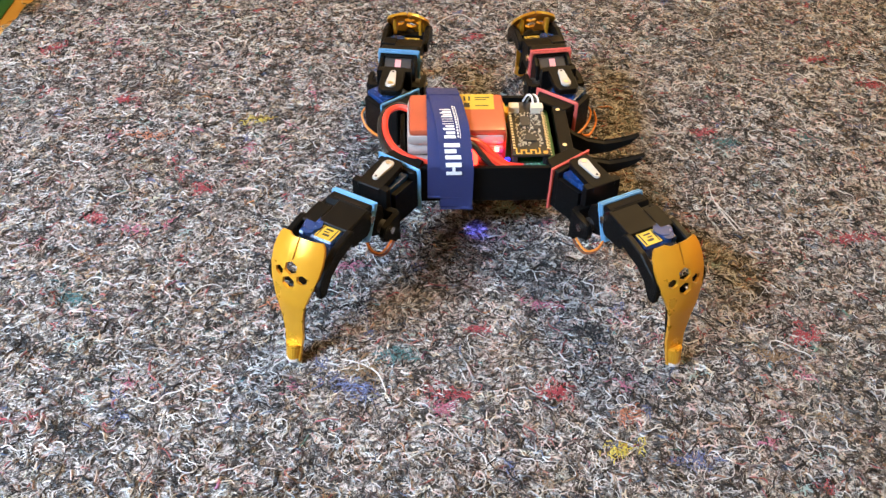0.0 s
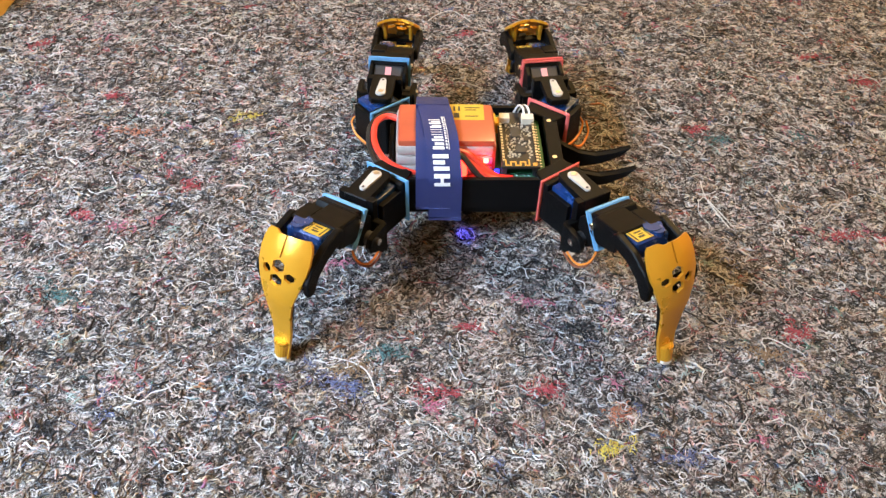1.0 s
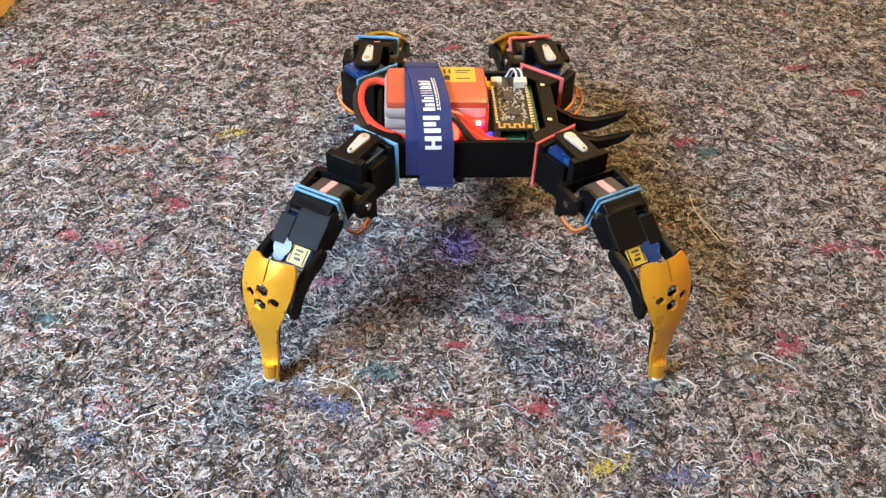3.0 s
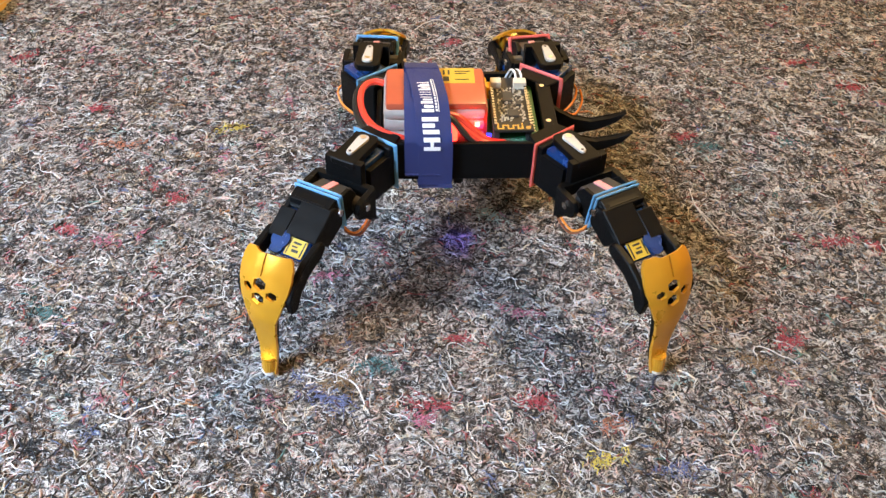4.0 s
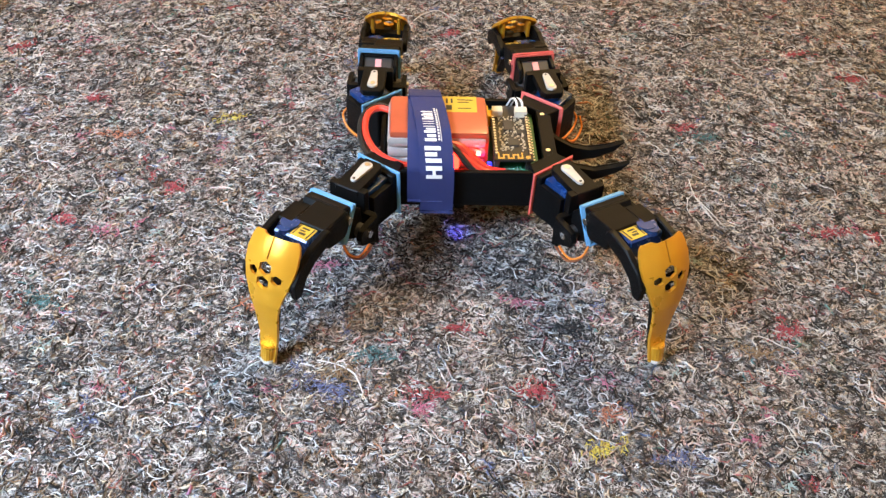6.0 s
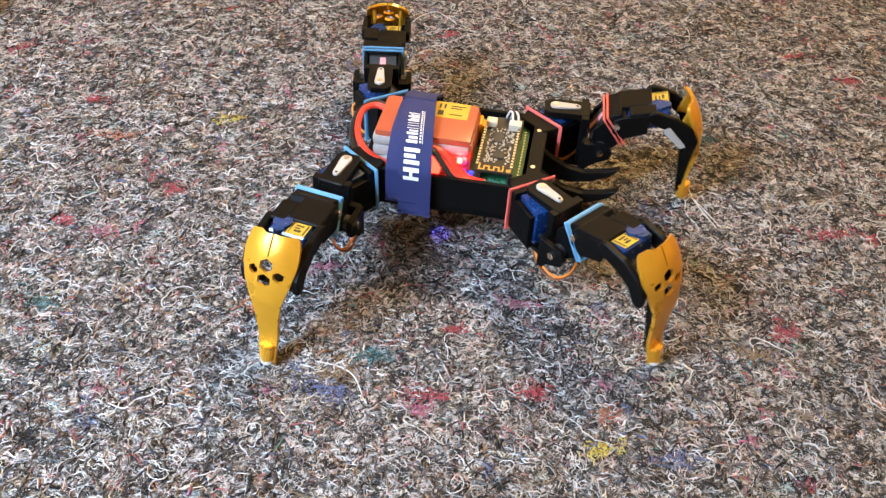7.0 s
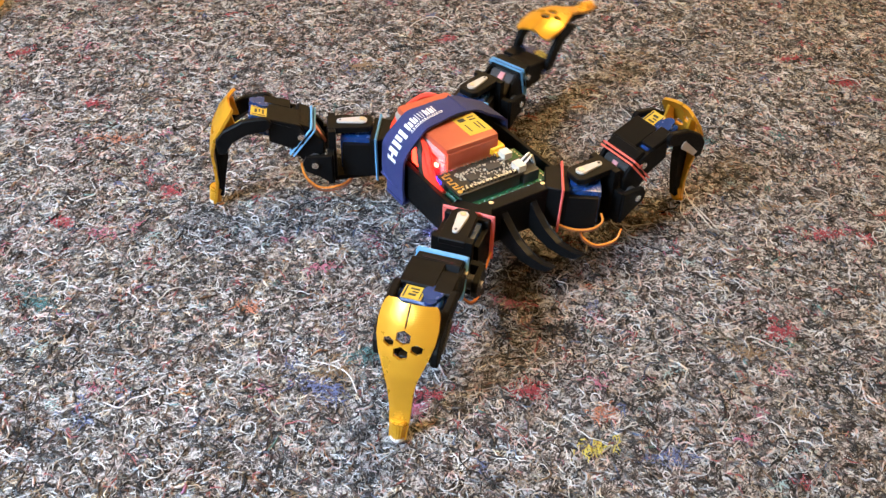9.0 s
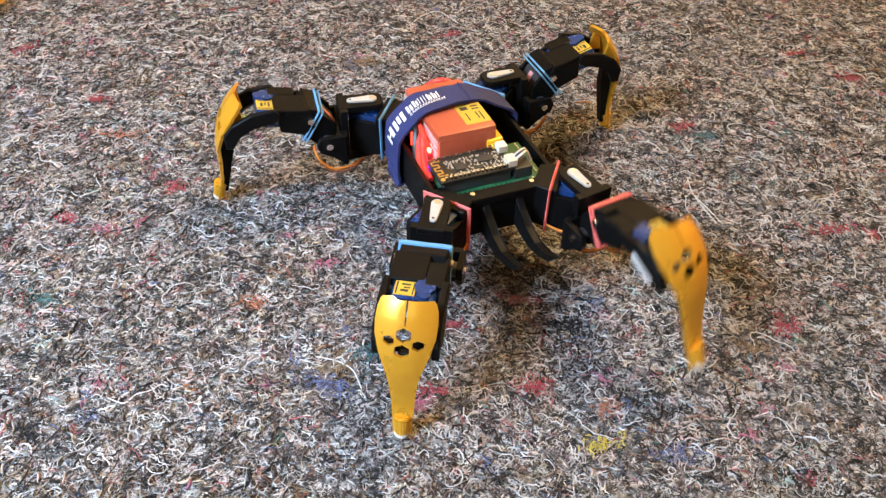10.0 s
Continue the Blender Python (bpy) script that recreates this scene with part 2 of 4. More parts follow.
def window_wall():
    """The wall with the window's opening, and the window in it."""
    y0, y1, z0, z1 = -1.4, -0.25, 0.6, 1.5
    bm = B()
    for a, b, c, d in ((-2.1, y0, -0.06, 2.4), (y1, 2.3, -0.06, 2.4), (y0, y1, -0.06, z0), (y0, y1, z1, 2.4)):
        box(bm, -1450, -1350, a * 1000, b * 1000, c * 1000, d * 1000, 0)
    tagged(mesh_object("wall_west", bm, WALL), "cream painted wall with a window opening in it", "wall", kind="structure")
    bm = B()
    w = 40
    for a, b, c, d in ((y0, y1, z0, z0 + 0.04), (y0, y1, z1 - 0.04, z1)):
        box(bm, -1420, -1380, a * 1000, b * 1000, c * 1000, d * 1000, 2)
    for a in (y0, y1 - 0.04):
        box(bm, -1420, -1380, a * 1000, a * 1000 + w, z0 * 1000 + w, z1 * 1000 - w, 2)
    ob = tagged(mesh_object("window_1", bm, FRAME), "white painted window frame in the wall", "window", kind="structure")
    bm = B()
    box(bm, -1403, -1397, y0 * 1000 + 40, y1 * 1000 - 40, z0 * 1000 + 40, z1 * 1000 - 40, 0)
    g = material("window_glass", (0.95, 0.97, 0.97), 0.03, vary=0.0, bump=0.0, transmission=1.0)
    pane = mesh_object("pane", bm, g, ob)
    pane.visible_shadow = False


window_wall()


# ---- the felt blanket ----
EDGE = Vector((-0.3265, 0.232)), Vector((-0.3230, 0.285))          # its left edge on the floor
FELT_ROT = math.atan2(EDGE[0].x - EDGE[1].x, EDGE[1].y - EDGE[0].y)
rng = np.random.default_rng(7)


def value_noise(x, y, cell, seed):
    """Smooth noise from -1 to 1 over a lattice of that cell."""
    r = np.random.default_rng(seed).uniform(-1, 1, (512, 512))
    u, v = x / cell + 200, y / cell + 200
    i, j = np.floor(u).astype(int), np.floor(v).astype(int)
    a, b = u - i, v - j
    a, b = a * a * (3 - 2 * a), b * b * (3 - 2 * b)
    g = lambda p, q: r[p % 512, q % 512]
    return (g(i, j) * (1 - a) + g(i + 1, j) * a) * (1 - b) + (g(i, j + 1) * (1 - a) + g(i + 1, j + 1) * a) * b


def felt_height(x, y):
    return 0.0009 * value_noise(x, y, 0.022, 1) + 0.0007 * value_noise(x, y, 0.008, 2) + 0.0006 * value_noise(x, y, 0.0035, 3) - 0.0009


def felt_blanket():
    c, s = math.cos(FELT_ROT), math.sin(FELT_ROT)
    # fine in the middle, coarser towards the rims
    xs = np.concatenate([np.arange(0, 0.80, 0.0035), np.linspace(0.80, 1.5, 40)])
    ys = np.concatenate([np.linspace(-1.1, -0.42, 30), np.arange(-0.42, 0.16, 0.0035), np.linspace(0.16, 1.0, 50)])
    gx, gy = np.meshgrid(xs, ys, indexing="ij")
    gx = gx + np.where(gx == 0, 0.0025 * value_noise(gx, gy, 0.012, 9), 0)
    wx, wy = EDGE[0].x + gx * c - gy * s, EDGE[0].y + gx * s + gy * c
    wz = felt_height(wx, wy)
    nx, ny = gx.shape
    top = np.stack([wx, wy, wz], -1).reshape(-1, 3)
    idx = np.arange(nx * ny).reshape(nx, ny)
    quads = np.stack([idx[:-1, :-1], idx[1:, :-1], idx[1:, 1:], idx[:-1, 1:]], -1).reshape(-1, 4)
    rim = np.concatenate([idx[:, 0], idx[-1, 1:], idx[-2::-1, -1], idx[0, -2:0:-1]])
    low = top[rim] * (1, 1, 0) + (0, 0, -0.006)
    k, n0 = len(rim), nx * ny
    sides = np.stack([rim, n0 + np.arange(k), n0 + (np.arange(k) + 1) % k, np.roll(rim, -1)], -1)
    me = bpy.data.meshes.new("felt_blanket")
    me.from_pydata(np.concatenate([top, low]).tolist(), [], np.concatenate([quads, sides]).tolist() + [[n0 + i for i in range(k - 1, -1, -1)]])
    me.materials.append(FELT)
    for p in me.polygons:
        p.use_smooth = True
    ob = new("felt_blanket", me)
    return tagged(ob, "grey recycled-fibre felt blanket with coloured flecks on the floor", "blanket")


def fibre_mesh(name, places, lengths, radius, curl, lift, mat, parent, label, seg=5, lean=None):
    """Many loose curled fibres lying on the felt, three-sided cords in one mesh."""
    n = len(places)
    head = rng.uniform(0, math.tau, n) if lean is None else lean + rng.normal(0, 0.45, n)
    turn = rng.normal(0, curl, (n, seg))
    if seg > 5:
        turn = (turn + np.roll(turn, 1, 1) + np.roll(turn, 2, 1)) / 1.5      # bends that keep on, into loops
    turn = turn.cumsum(1)
    ang = head[:, None] + turn
    step = (lengths / seg)[:, None]
    px = places[:, :1] + np.concatenate([np.zeros((n, 1)), (np.cos(ang) * step).cumsum(1)], 1)
    py = places[:, 1:] + np.concatenate([np.zeros((n, 1)), (np.sin(ang) * step).cumsum(1)], 1)
    arch = np.sin(np.linspace(0, math.pi, seg + 1))[None] * rng.uniform(0, lift, n)[:, None]
    pz = felt_height(px, py) + arch - 0.00015 + rng.uniform(-0.0002, 0.0004, n)[:, None]
    dx, dy = np.gradient(px, axis=1), np.gradient(py, axis=1)
    m = np.hypot(dx, dy) + 1e-9
    sx, sy = -dy / m, dx / m
    r = radius[:, None] * (1 - 0.6 * np.linspace(-1, 1, seg + 1)[None] ** 4)
    ring = []
    for k in range(3):
        a = k * math.tau / 3 + math.pi / 2
        ring.append(np.stack([px + sx * r * math.cos(a), py + sy * r * math.cos(a), pz + r * math.sin(a)], -1))
    v = np.stack(ring, 2).reshape(-1, 3)                       # n, seg+1, 3
    base = (np.arange(n) * (seg + 1) * 3)[:, None, None] + (np.arange(seg) * 3)[None, :, None] + np.arange(3)[None, None]
    nxt = (np.arange(n) * (seg + 1) * 3)[:, None, None] + (np.arange(seg) * 3)[None, :, None] + ((np.arange(3) + 1) % 3)[None, None]
    f = np.stack([base, nxt, nxt + 3, base + 3], -1).reshape(-1, 4)
    me = bpy.data.meshes.new(name)
    me.vertices.add(len(v))
    me.vertices.foreach_set("co", v.ravel())
    me.loops.add(f.size)
    me.loops.foreach_set("vertex_index", f.ravel())
    me.polygons.add(len(f))
    me.polygons.foreach_set("loop_start", np.arange(len(f)) * 4)
    me.polygons.foreach_set("loop_total", np.full(len(f), 4))
    me.update()
    me.validate()
    me.materials.append(mat)
    ob = new(name, me)
    ob.parent = parent
    return tagged(ob, label, kind="stuff")


def scatter(n):
    """Places spread over the part of the blanket that lies open to view."""
    y = rng.uniform(-0.18, 0.44, n * 3)
    x = rng.uniform(-0.42, 0.46, n * 3)
    half = 0.225 + 0.36 * (y + 0.18)
    edge = EDGE[0].x - math.sin(FELT_ROT) * (y - EDGE[0].y) + 0.003
    ok = (np.abs(x - 0.015) < half) & (x > edge)
    return np.stack([x[ok], y[ok]], -1)[:n]


blanket = felt_blanket()
N_FINE, N_LONG = 62000, 1300
fibre_mesh("fibre", scatter(N_FINE), rng.gamma(3.0, 0.0021, N_FINE) + 0.0025, rng.gamma(5.0, 0.000055, N_FINE) + 0.00010, 0.95, 0.0014, FIBRES, blanket, "tangled short grey, black and white fibres")
PALE = material("pale_yarn", (0.54, 0.53, 0.515), 0.7, scale=200, vary=0.3)
DARK = material("black_yarn", (0.014, 0.014, 0.016), 0.7, scale=200, vary=0.4)
fibre_mesh("fibre", scatter(N_LONG), rng.gamma(4.0, 0.0046, N_LONG) + 0.005, rng.uniform(0.00014, 0.00036, N_LONG), 0.62, 0.0028, PALE, blanket, "curled pale yarn ends", 14)
fibre_mesh("fibre", scatter(N_LONG), rng.gamma(4.0, 0.0034, N_LONG) + 0.003, rng.uniform(0.00016, 0.00042, N_LONG), 0.45, 0.0014, DARK, blanket, "curled black yarn ends", 10)

# coloured tufts that can be told apart: colour, half length, half width, places
TUFT_COLOURS = {
    "red": (0.34, 0.055, 0.07), "pink": (0.40, 0.13, 0.19), "orange": (0.42, 0.16, 0.09), "yellow": (0.52, 0.43, 0.08),
    "teal": (0.06, 0.15, 0.16), "blue": (0.11, 0.13, 0.25), "black": (0.012, 0.012, 0.014), "brown": (0.24, 0.16, 0.09),
    "mint": (0.28, 0.38, 0.37), "white": (0.66, 0.65, 0.63),
}
TUFTS = [
    ("red", 9, 159, 158), ("teal", 12, 172, 149), ("yellow", 11, 78, -87), ("red", 14, 50, -55),
    ("black", 15, 71, -16), ("pink", 8, -55, 26), ("orange", 12, -193, 138), ("teal", 16, -197, -2),
    ("red", 12, 288, 221), ("red", 12, 223, 60), ("yellow", 9, -128, 157), ("red", 12, 179, -15),
    ("black", 8, -175, -87), ("red", 14, -1, -58), ("pink", 9, 44, 1), ("orange", 8, 82, -67),
    ("blue", 17, -47, -56), ("brown", 16, -43, -45), ("teal", 13, -26, -36), ("red", 10, -203, 59),
    ("pink", 8, -179, 50), ("red", 9, -149, 88), ("red", 10, 11, 267), ("orange", 10, -89, -4),
    ("red", 9, -219, 177), ("mint", 11, 33, 78), ("red", 8, 13, -17), ("blue", 12, 110, -91),
    ("brown", 14, 160, -29), ("teal", 10, 224, 156), ("red", 10, 258, 253), ("white", 12, 280, 162),
    ("pink", 8, -4, -66), ("red", 7, 248, 58), ("black", 10, 139, 168), ("brown", 12, -47, 229),
    ("red", 9, -286, 237), ("black", 9, -17, 256),
]


def tufts():
    mats = {k: material(k + "_fibres", c, 0.75, scale=250, vary=0.3) for k, c in TUFT_COLOURS.items()}
    for colour, size, x, y in TUFTS:
        n = int(6 * size)
        lean, long = rng.uniform(-0.5, 0.6), rng.uniform(1.2, 2.0)
        u, v = rng.normal(0, 0.26 * size * long, n), rng.normal(0, 0.20 * size / long * 1.4, n)
        p = np.stack([x + u * math.cos(lean) - v * math.sin(lean), y + u * math.sin(lean) + v * math.cos(lean)], -1) * MM
        fibre_mesh("fibre_tuft", p, rng.gamma(4.0, 0.0009, n) + 0.0015, rng.uniform(0.00012, 0.0004, n), 0.8, 0.0019, mats[colour], blanket, colour + " tuft of matted fibres", 5, lean)
    # small clots of dyed and dark fibre, too many to count
    for colour, clots in (("black", 190), ("brown", 90), ("red", 60), ("pink", 60), ("blue", 45), ("mint", 40), ("white", 110)):
        p = np.repeat(scatter(clots), 13, axis=0)
        n = len(p)
        p = p + rng.normal(0, 1.0, (n, 2)) * np.repeat(rng.uniform(0.0007, 0.0024, (n // 13, 2)), 13, axis=0)
        fibre_mesh("fibre", p, rng.gamma(4.0, 0.0009, n) + 0.0015, rng.uniform(0.00012, 0.00038, n), 0.8, 0.0012, mats[colour], blanket, "small scattered " + colour + " clots of fibre")


tufts()

# single long threads that lie on the felt: colour, then places along each (millimetres)
THREADS = [
    ("pale", [(153.7, 94.0), (155.0, 85.3), (159.1, 76.4), (164.7, 64.4)]),
    ("pale", [(-14.4, 285.1), (-7.5, 295.4), (3.0, 301.0), (11.4, 293.8), (16.4, 284.9)]),
    ("pale", [(-180.7, -95.1), (-180.2, -93.9), (-176.6, -96.4), (-174.8, -92.7), (-171.2, -93.2), (-169.2, -97.1)]),
    ("black", [(-169.2, -97.1), (-166.8, -92.5), (-164.0, -90.7), (-160.8, -83.6)]),
    ("pale", [(-144.2, -67.0), (-136.3, -69.7), (-132.5, -64.5), (-126.2, -61.9), (-122.5, -57.9), (-119.6, -59.1)]),
    ("pale", [(-104.1, -67.2), (-102.6, -64.0), (-102.9, -69.3), (-100.2, -74.0)]),
    ("pale", [(152.7, 103.6), (153.3, 89.2), (157.4, 76.5), (161.9, 62.8)]),
    ("pale", [(-52.5, -39.1), (-41.4, -42.4), (-34.3, -47.4), (-29.5, -59.2)]),
]


def threads():
    for colour, places in THREADS:
        bm = B()
        tube(bm, [(x, y, felt_height(np.array(x * MM), np.array(y * MM)) / MM + 1.1) for x, y in places], 0.34, 5)
        part("thread", bm, PALE if colour == "pale" else DARK, blanket, "long " + colour + " loose thread", True)


threads()


def green_cushion():
    """A green cloth thing that stands on the bare floor past the blanket's corner."""
    bm = B()
    box(bm, -720, -336, 262, 640, -6, 40, 10)
    return tagged(mesh_object("floor_cushion", bm, GREEN_CLOTH, smooth=True), "dark green cloth cushion on the wooden floor", "cushion")


green_cushion()

# ---- the robot ----
# body space: x along the body, z up, its base at 0 and the shoulder horns at HZ (millimetres)
HX, HY, HZ = 49.59, 36.30, 34.0
COXA, DROP, SIDE_W = 26.2, 16.8, 18.6
PIVOT, TOE = (30.99, 18.33), (64.68, -40.74)                   # knee and toe as seen from the hip, in the standing pose
FEMUR = math.hypot(*PIVOT)
TIBIA = math.hypot(TOE[0] - PIVOT[0], TOE[1] - PIVOT[1])
FEMUR_REST = math.atan2(PIVOT[1], PIVOT[0])
TIBIA_REST = math.atan2(TOE[1] - PIVOT[1], TOE[0] - PIVOT[0])
LEGS = {"a": (-1, -1, 1), "b": (1, -1, -1), "c": (-1, 1, -1), "d": (1, 1, 1)}   # corner, and the side of the hip's screw

robot = tagged(new("walking_robot"), "four-legged black and gold 3D-printed robot standing on felt", "robot")


def loop_band(name, pts, mat, parent, label, r=0.8, flat=1.6, up=(0, 0, 1)):
    bm = B()
    tube(bm, pts, r, 6, True, flat, 4, up)
    return part(name, bm, mat, parent, label, True)


def body():
    bm = B()
    t = 2.4
    # tray: bottom, long walls, the head's end with cut corners, the tail's end
    prism(bm, [(-44, -24), (-34, -33), (38, -33), (47, -21), (47, 21), (38, 33), (-34, 33), (-44, 24)], 6, 9, "z")
    tray = part("body_tray", bm, BLACK, robot)
    for s in (-1, 1):
        bm = B()
        box(bm, -36, 37, s * 33 - (t if s > 0 else 0), s * 33 + (t if s < 0 else 0), 7, HZ - 6)
        part("side_wall", bm, BLACK, tray)
        for pts, top in (([(37, s * 33), (46.5, s * 21), (44.5, s * 19.5), (35.5, s * 30.5)], HZ - 6), ([(-34, s * 33), (-44, s * 23), (-42, s * 21.5), (-33, s * 30.5)], HZ - 7)):
            bm = B()
            prism(bm, pts, 7, top, "z")
            part("corner_wall", bm, BLACK, tray)
    bm = B()
    box(bm, -44, -44 + t, -23, 23, 7, HZ - 8)
    part("end_wall", bm, BLACK, tray)
    bm = B()
    box(bm, 44, 47, -21, 21, 7, HZ - 9)
    prism(bm, [(40, -24), (47.5, -21), (47.5, 21), (40, 24)], HZ - 9.5, HZ - 5.5, "z")
    part("end_wall", bm, BLACK, tray)
    for y in (-9, 9):
        # curved blades at the head
        top = [(46, HZ - 10), (52, HZ - 15), (60, HZ - 20), (70, HZ - 22), (80, HZ - 20), (89, HZ - 16)]
        low = [(84, HZ - 22), (74, HZ - 27), (64, HZ - 29), (54, HZ - 28), (46, HZ - 27)]
        bm = B()
        prism(bm, top + low, y - 2.0, y + 2.0, "y", 0.5)
        part("blade", bm, BLACK, robot, "curved black plastic blade at the head")
    for y in (-15, 17):
        bm = B()
        disc(bm, (43, y, HZ - 5.2), (0, 0, 1), 1.3, 0.8, 10)
        part("screw", bm, STEEL, tray, "small steel screw head")


def battery():
    z0, z1 = HZ - 19, HZ + 9.5
    bm = B()
    box(bm, -39, 11, -21, 12, z0 + 23.4, z1, 2.4)
    pack = part("battery_pack", bm, WRAP, robot, "battery pack in glossy orange shrink wrap", True)
    bm = B()
    box(bm, 7.4, 11.6, -20.4, 11.6, z0 + 1, z1 - 2.5, 1.8)
    part("wrap_end", bm, WRAP, pack, "orange shrink wrap folded over the end", True)
    for k in range(4):
        bm = B()
        box(bm, -40, 10.2, -21.6, 12.4, z0 + k * 6.4, z0 + k * 6.4 + 6.0, 2.2)
        part("cell", bm, CELL, pack, "silver foil battery cell", True)
    bm = B()
    box(bm, -12, 6, -3, 11, z1 - 0.5, z1 + 0.12, 0.1)
    lab = part("label", bm, LABEL_YELLOW, pack, "yellow printed battery label")
    bm = B()
    for a, b, c, d in ((-10, -7, -1, 3), (-10, -9, 5, 9), (-7.5, -6.5, 5, 9), (-4, 4, 7.5, 8.2), (-4, 2, 5.5, 6.1), (-4, 3, 0, 0.6)):
        box(bm, a, b, c, d, z1 + 0.1, z1 + 0.25, 0)
    part("print", bm, INK, pack, "unreadable black print on the label")
    bm = B()
    box(bm, 3, 13, 6, 15, HZ - 8, HZ + 2, 1.2)
    box(bm, 11, 16, 7.5, 13.5, HZ - 7, HZ, 0.8)
    part("battery_plug", bm, PLUG, robot, "yellow plastic battery plug")


def strap():
    """A woven strap round tray and battery, a little slanted."""
    ring = [(-35.4, 5.0), (-35.6, 10), (-35.8, HZ - 8), (-34.5, HZ - 2), (-27, HZ + 6.5), (-20, HZ + 11), (-10, HZ + 12.2), (2, HZ + 12), (11, HZ + 10.5),
            (20, HZ + 6), (32, HZ - 1), (35.4, HZ - 8), (35.4, 8), (34.6, 4.8), (0, 4.4), (-34, 4.4)]
    def lean(y):
        return 6.8 * min(max((12.0 - y) / 50.0, 0.0), 1.0)        # it runs askew over the battery
    for name, x0, wide, slant, off in (("strap", -29.5, 16.8, 1.0, 0.0), ("strap_end", -29.8, 17.5, 0.0, -1.3)):
        pts = [Vector((0, p[0], p[1])) for p in ring]
        line = spline(pts, 5, True)
        if off:
            line = [p for p in line if p.y < 8 and p.z > 9]
        bm = B()
        n, rows = len(line), []
        for i, p in enumerate(line):
            d = (line[(i + 1) % n] - line[i - 1]).normalized()
            nrm = Vector((0, -d.z, d.y))
            sh = -slant * lean(p.y)
            row = []
            for layer in (0.0, 1.3):
                for k in range(5):
                    e = k / 4
                    row.append(bm.verts.new(Vector((x0 + e * wide - sh, p.y, p.z)) * MM + nrm * MM * (off + layer - 0.55 + 0.25 * math.sin(e * 3.14 + i * 0.7))))
            rows.append(row)
        for i in range(n if not off else n - 1):
            a, b = rows[i], rows[(i + 1) % n]
            for k in range(4):
                bm.faces.new((a[k], a[k + 1], b[k + 1], b[k]))
                bm.faces.new((a[5 + k], b[5 + k], b[6 + k], a[6 + k]))
            bm.faces.new((a[0], b[0], b[5], a[5]))
            bm.faces.new((a[4], a[9], b[9], b[4]))
        ob = part(name, bm, STRAP, robot, "dark blue woven strap round battery and tray", True)
        if not off:
            strap_ob = ob
    # printed marks along the outside of the strap: plain bars in place of the maker's mark
    line = spline([Vector((0, p[0], p[1])) for p in ring[2:10]], 12)
    dist = [0.0]
    for a, b in zip(line, line[1:]):
        dist.append(dist[-1] + (b - a).length)

    def on(s, w):
        i = max(k for k in range(len(dist) - 1) if dist[k] <= s)
        p = line[i].lerp(line[i + 1], (s - dist[i]) / (dist[i + 1] - dist[i]))
        d = (line[i + 1] - line[i]).normalized()
        return (Vector((-27.8 + w + lean(p.y), p.y, p.z)) + Vector((0, -d.z, d.y)) * 1.55) * MM

    bm = B()

    def bar(s0, s1, w0, w1):
        k = max(2, int((s1 - s0) / 1.0) + 1)
        rows = [[bm.verts.new(on(s0 + (s1 - s0) * i / (k - 1), w)) for w in (w0, w1)] for i in range(k)]
        for a, b in zip(rows, rows[1:]):
            bm.faces.new((a[0], a[1], b[1], b[0]))
    for s0, s1, w0, w1 in ((1, 3.0, 1, 9), (3.0, 5.0, 4.2, 5.8), (5.0, 7.0, 1, 9), (8.6, 10.6, 1, 9), (11.6, 13.6, 3.0, 9), (14.6, 16.6, 1, 9)):
        bar(s0, s1, 10 - w1, 10 - w0)
    s = 19.0
    for wide in (3.4, 2.4, 0.8, 0.8, 0.8, 2.2, 2.2, 1.4):
        bar(s, s + wide * 0.45, 1.6, 7.4)
        if wide > 2:
            bar(s + wide * 0.62, s + wide, 2.8, 7.4)
        s += wide + 0.75
    bar(19.0, 40, 9.7, 10.0)
    for i in range(14):
        bar(19.5 + i * 1.5, 20.4 + i * 1.5, 8.3, 9.2)
    part("print", bm, PRINT, strap_ob, "white printed maker's mark as plain bars")


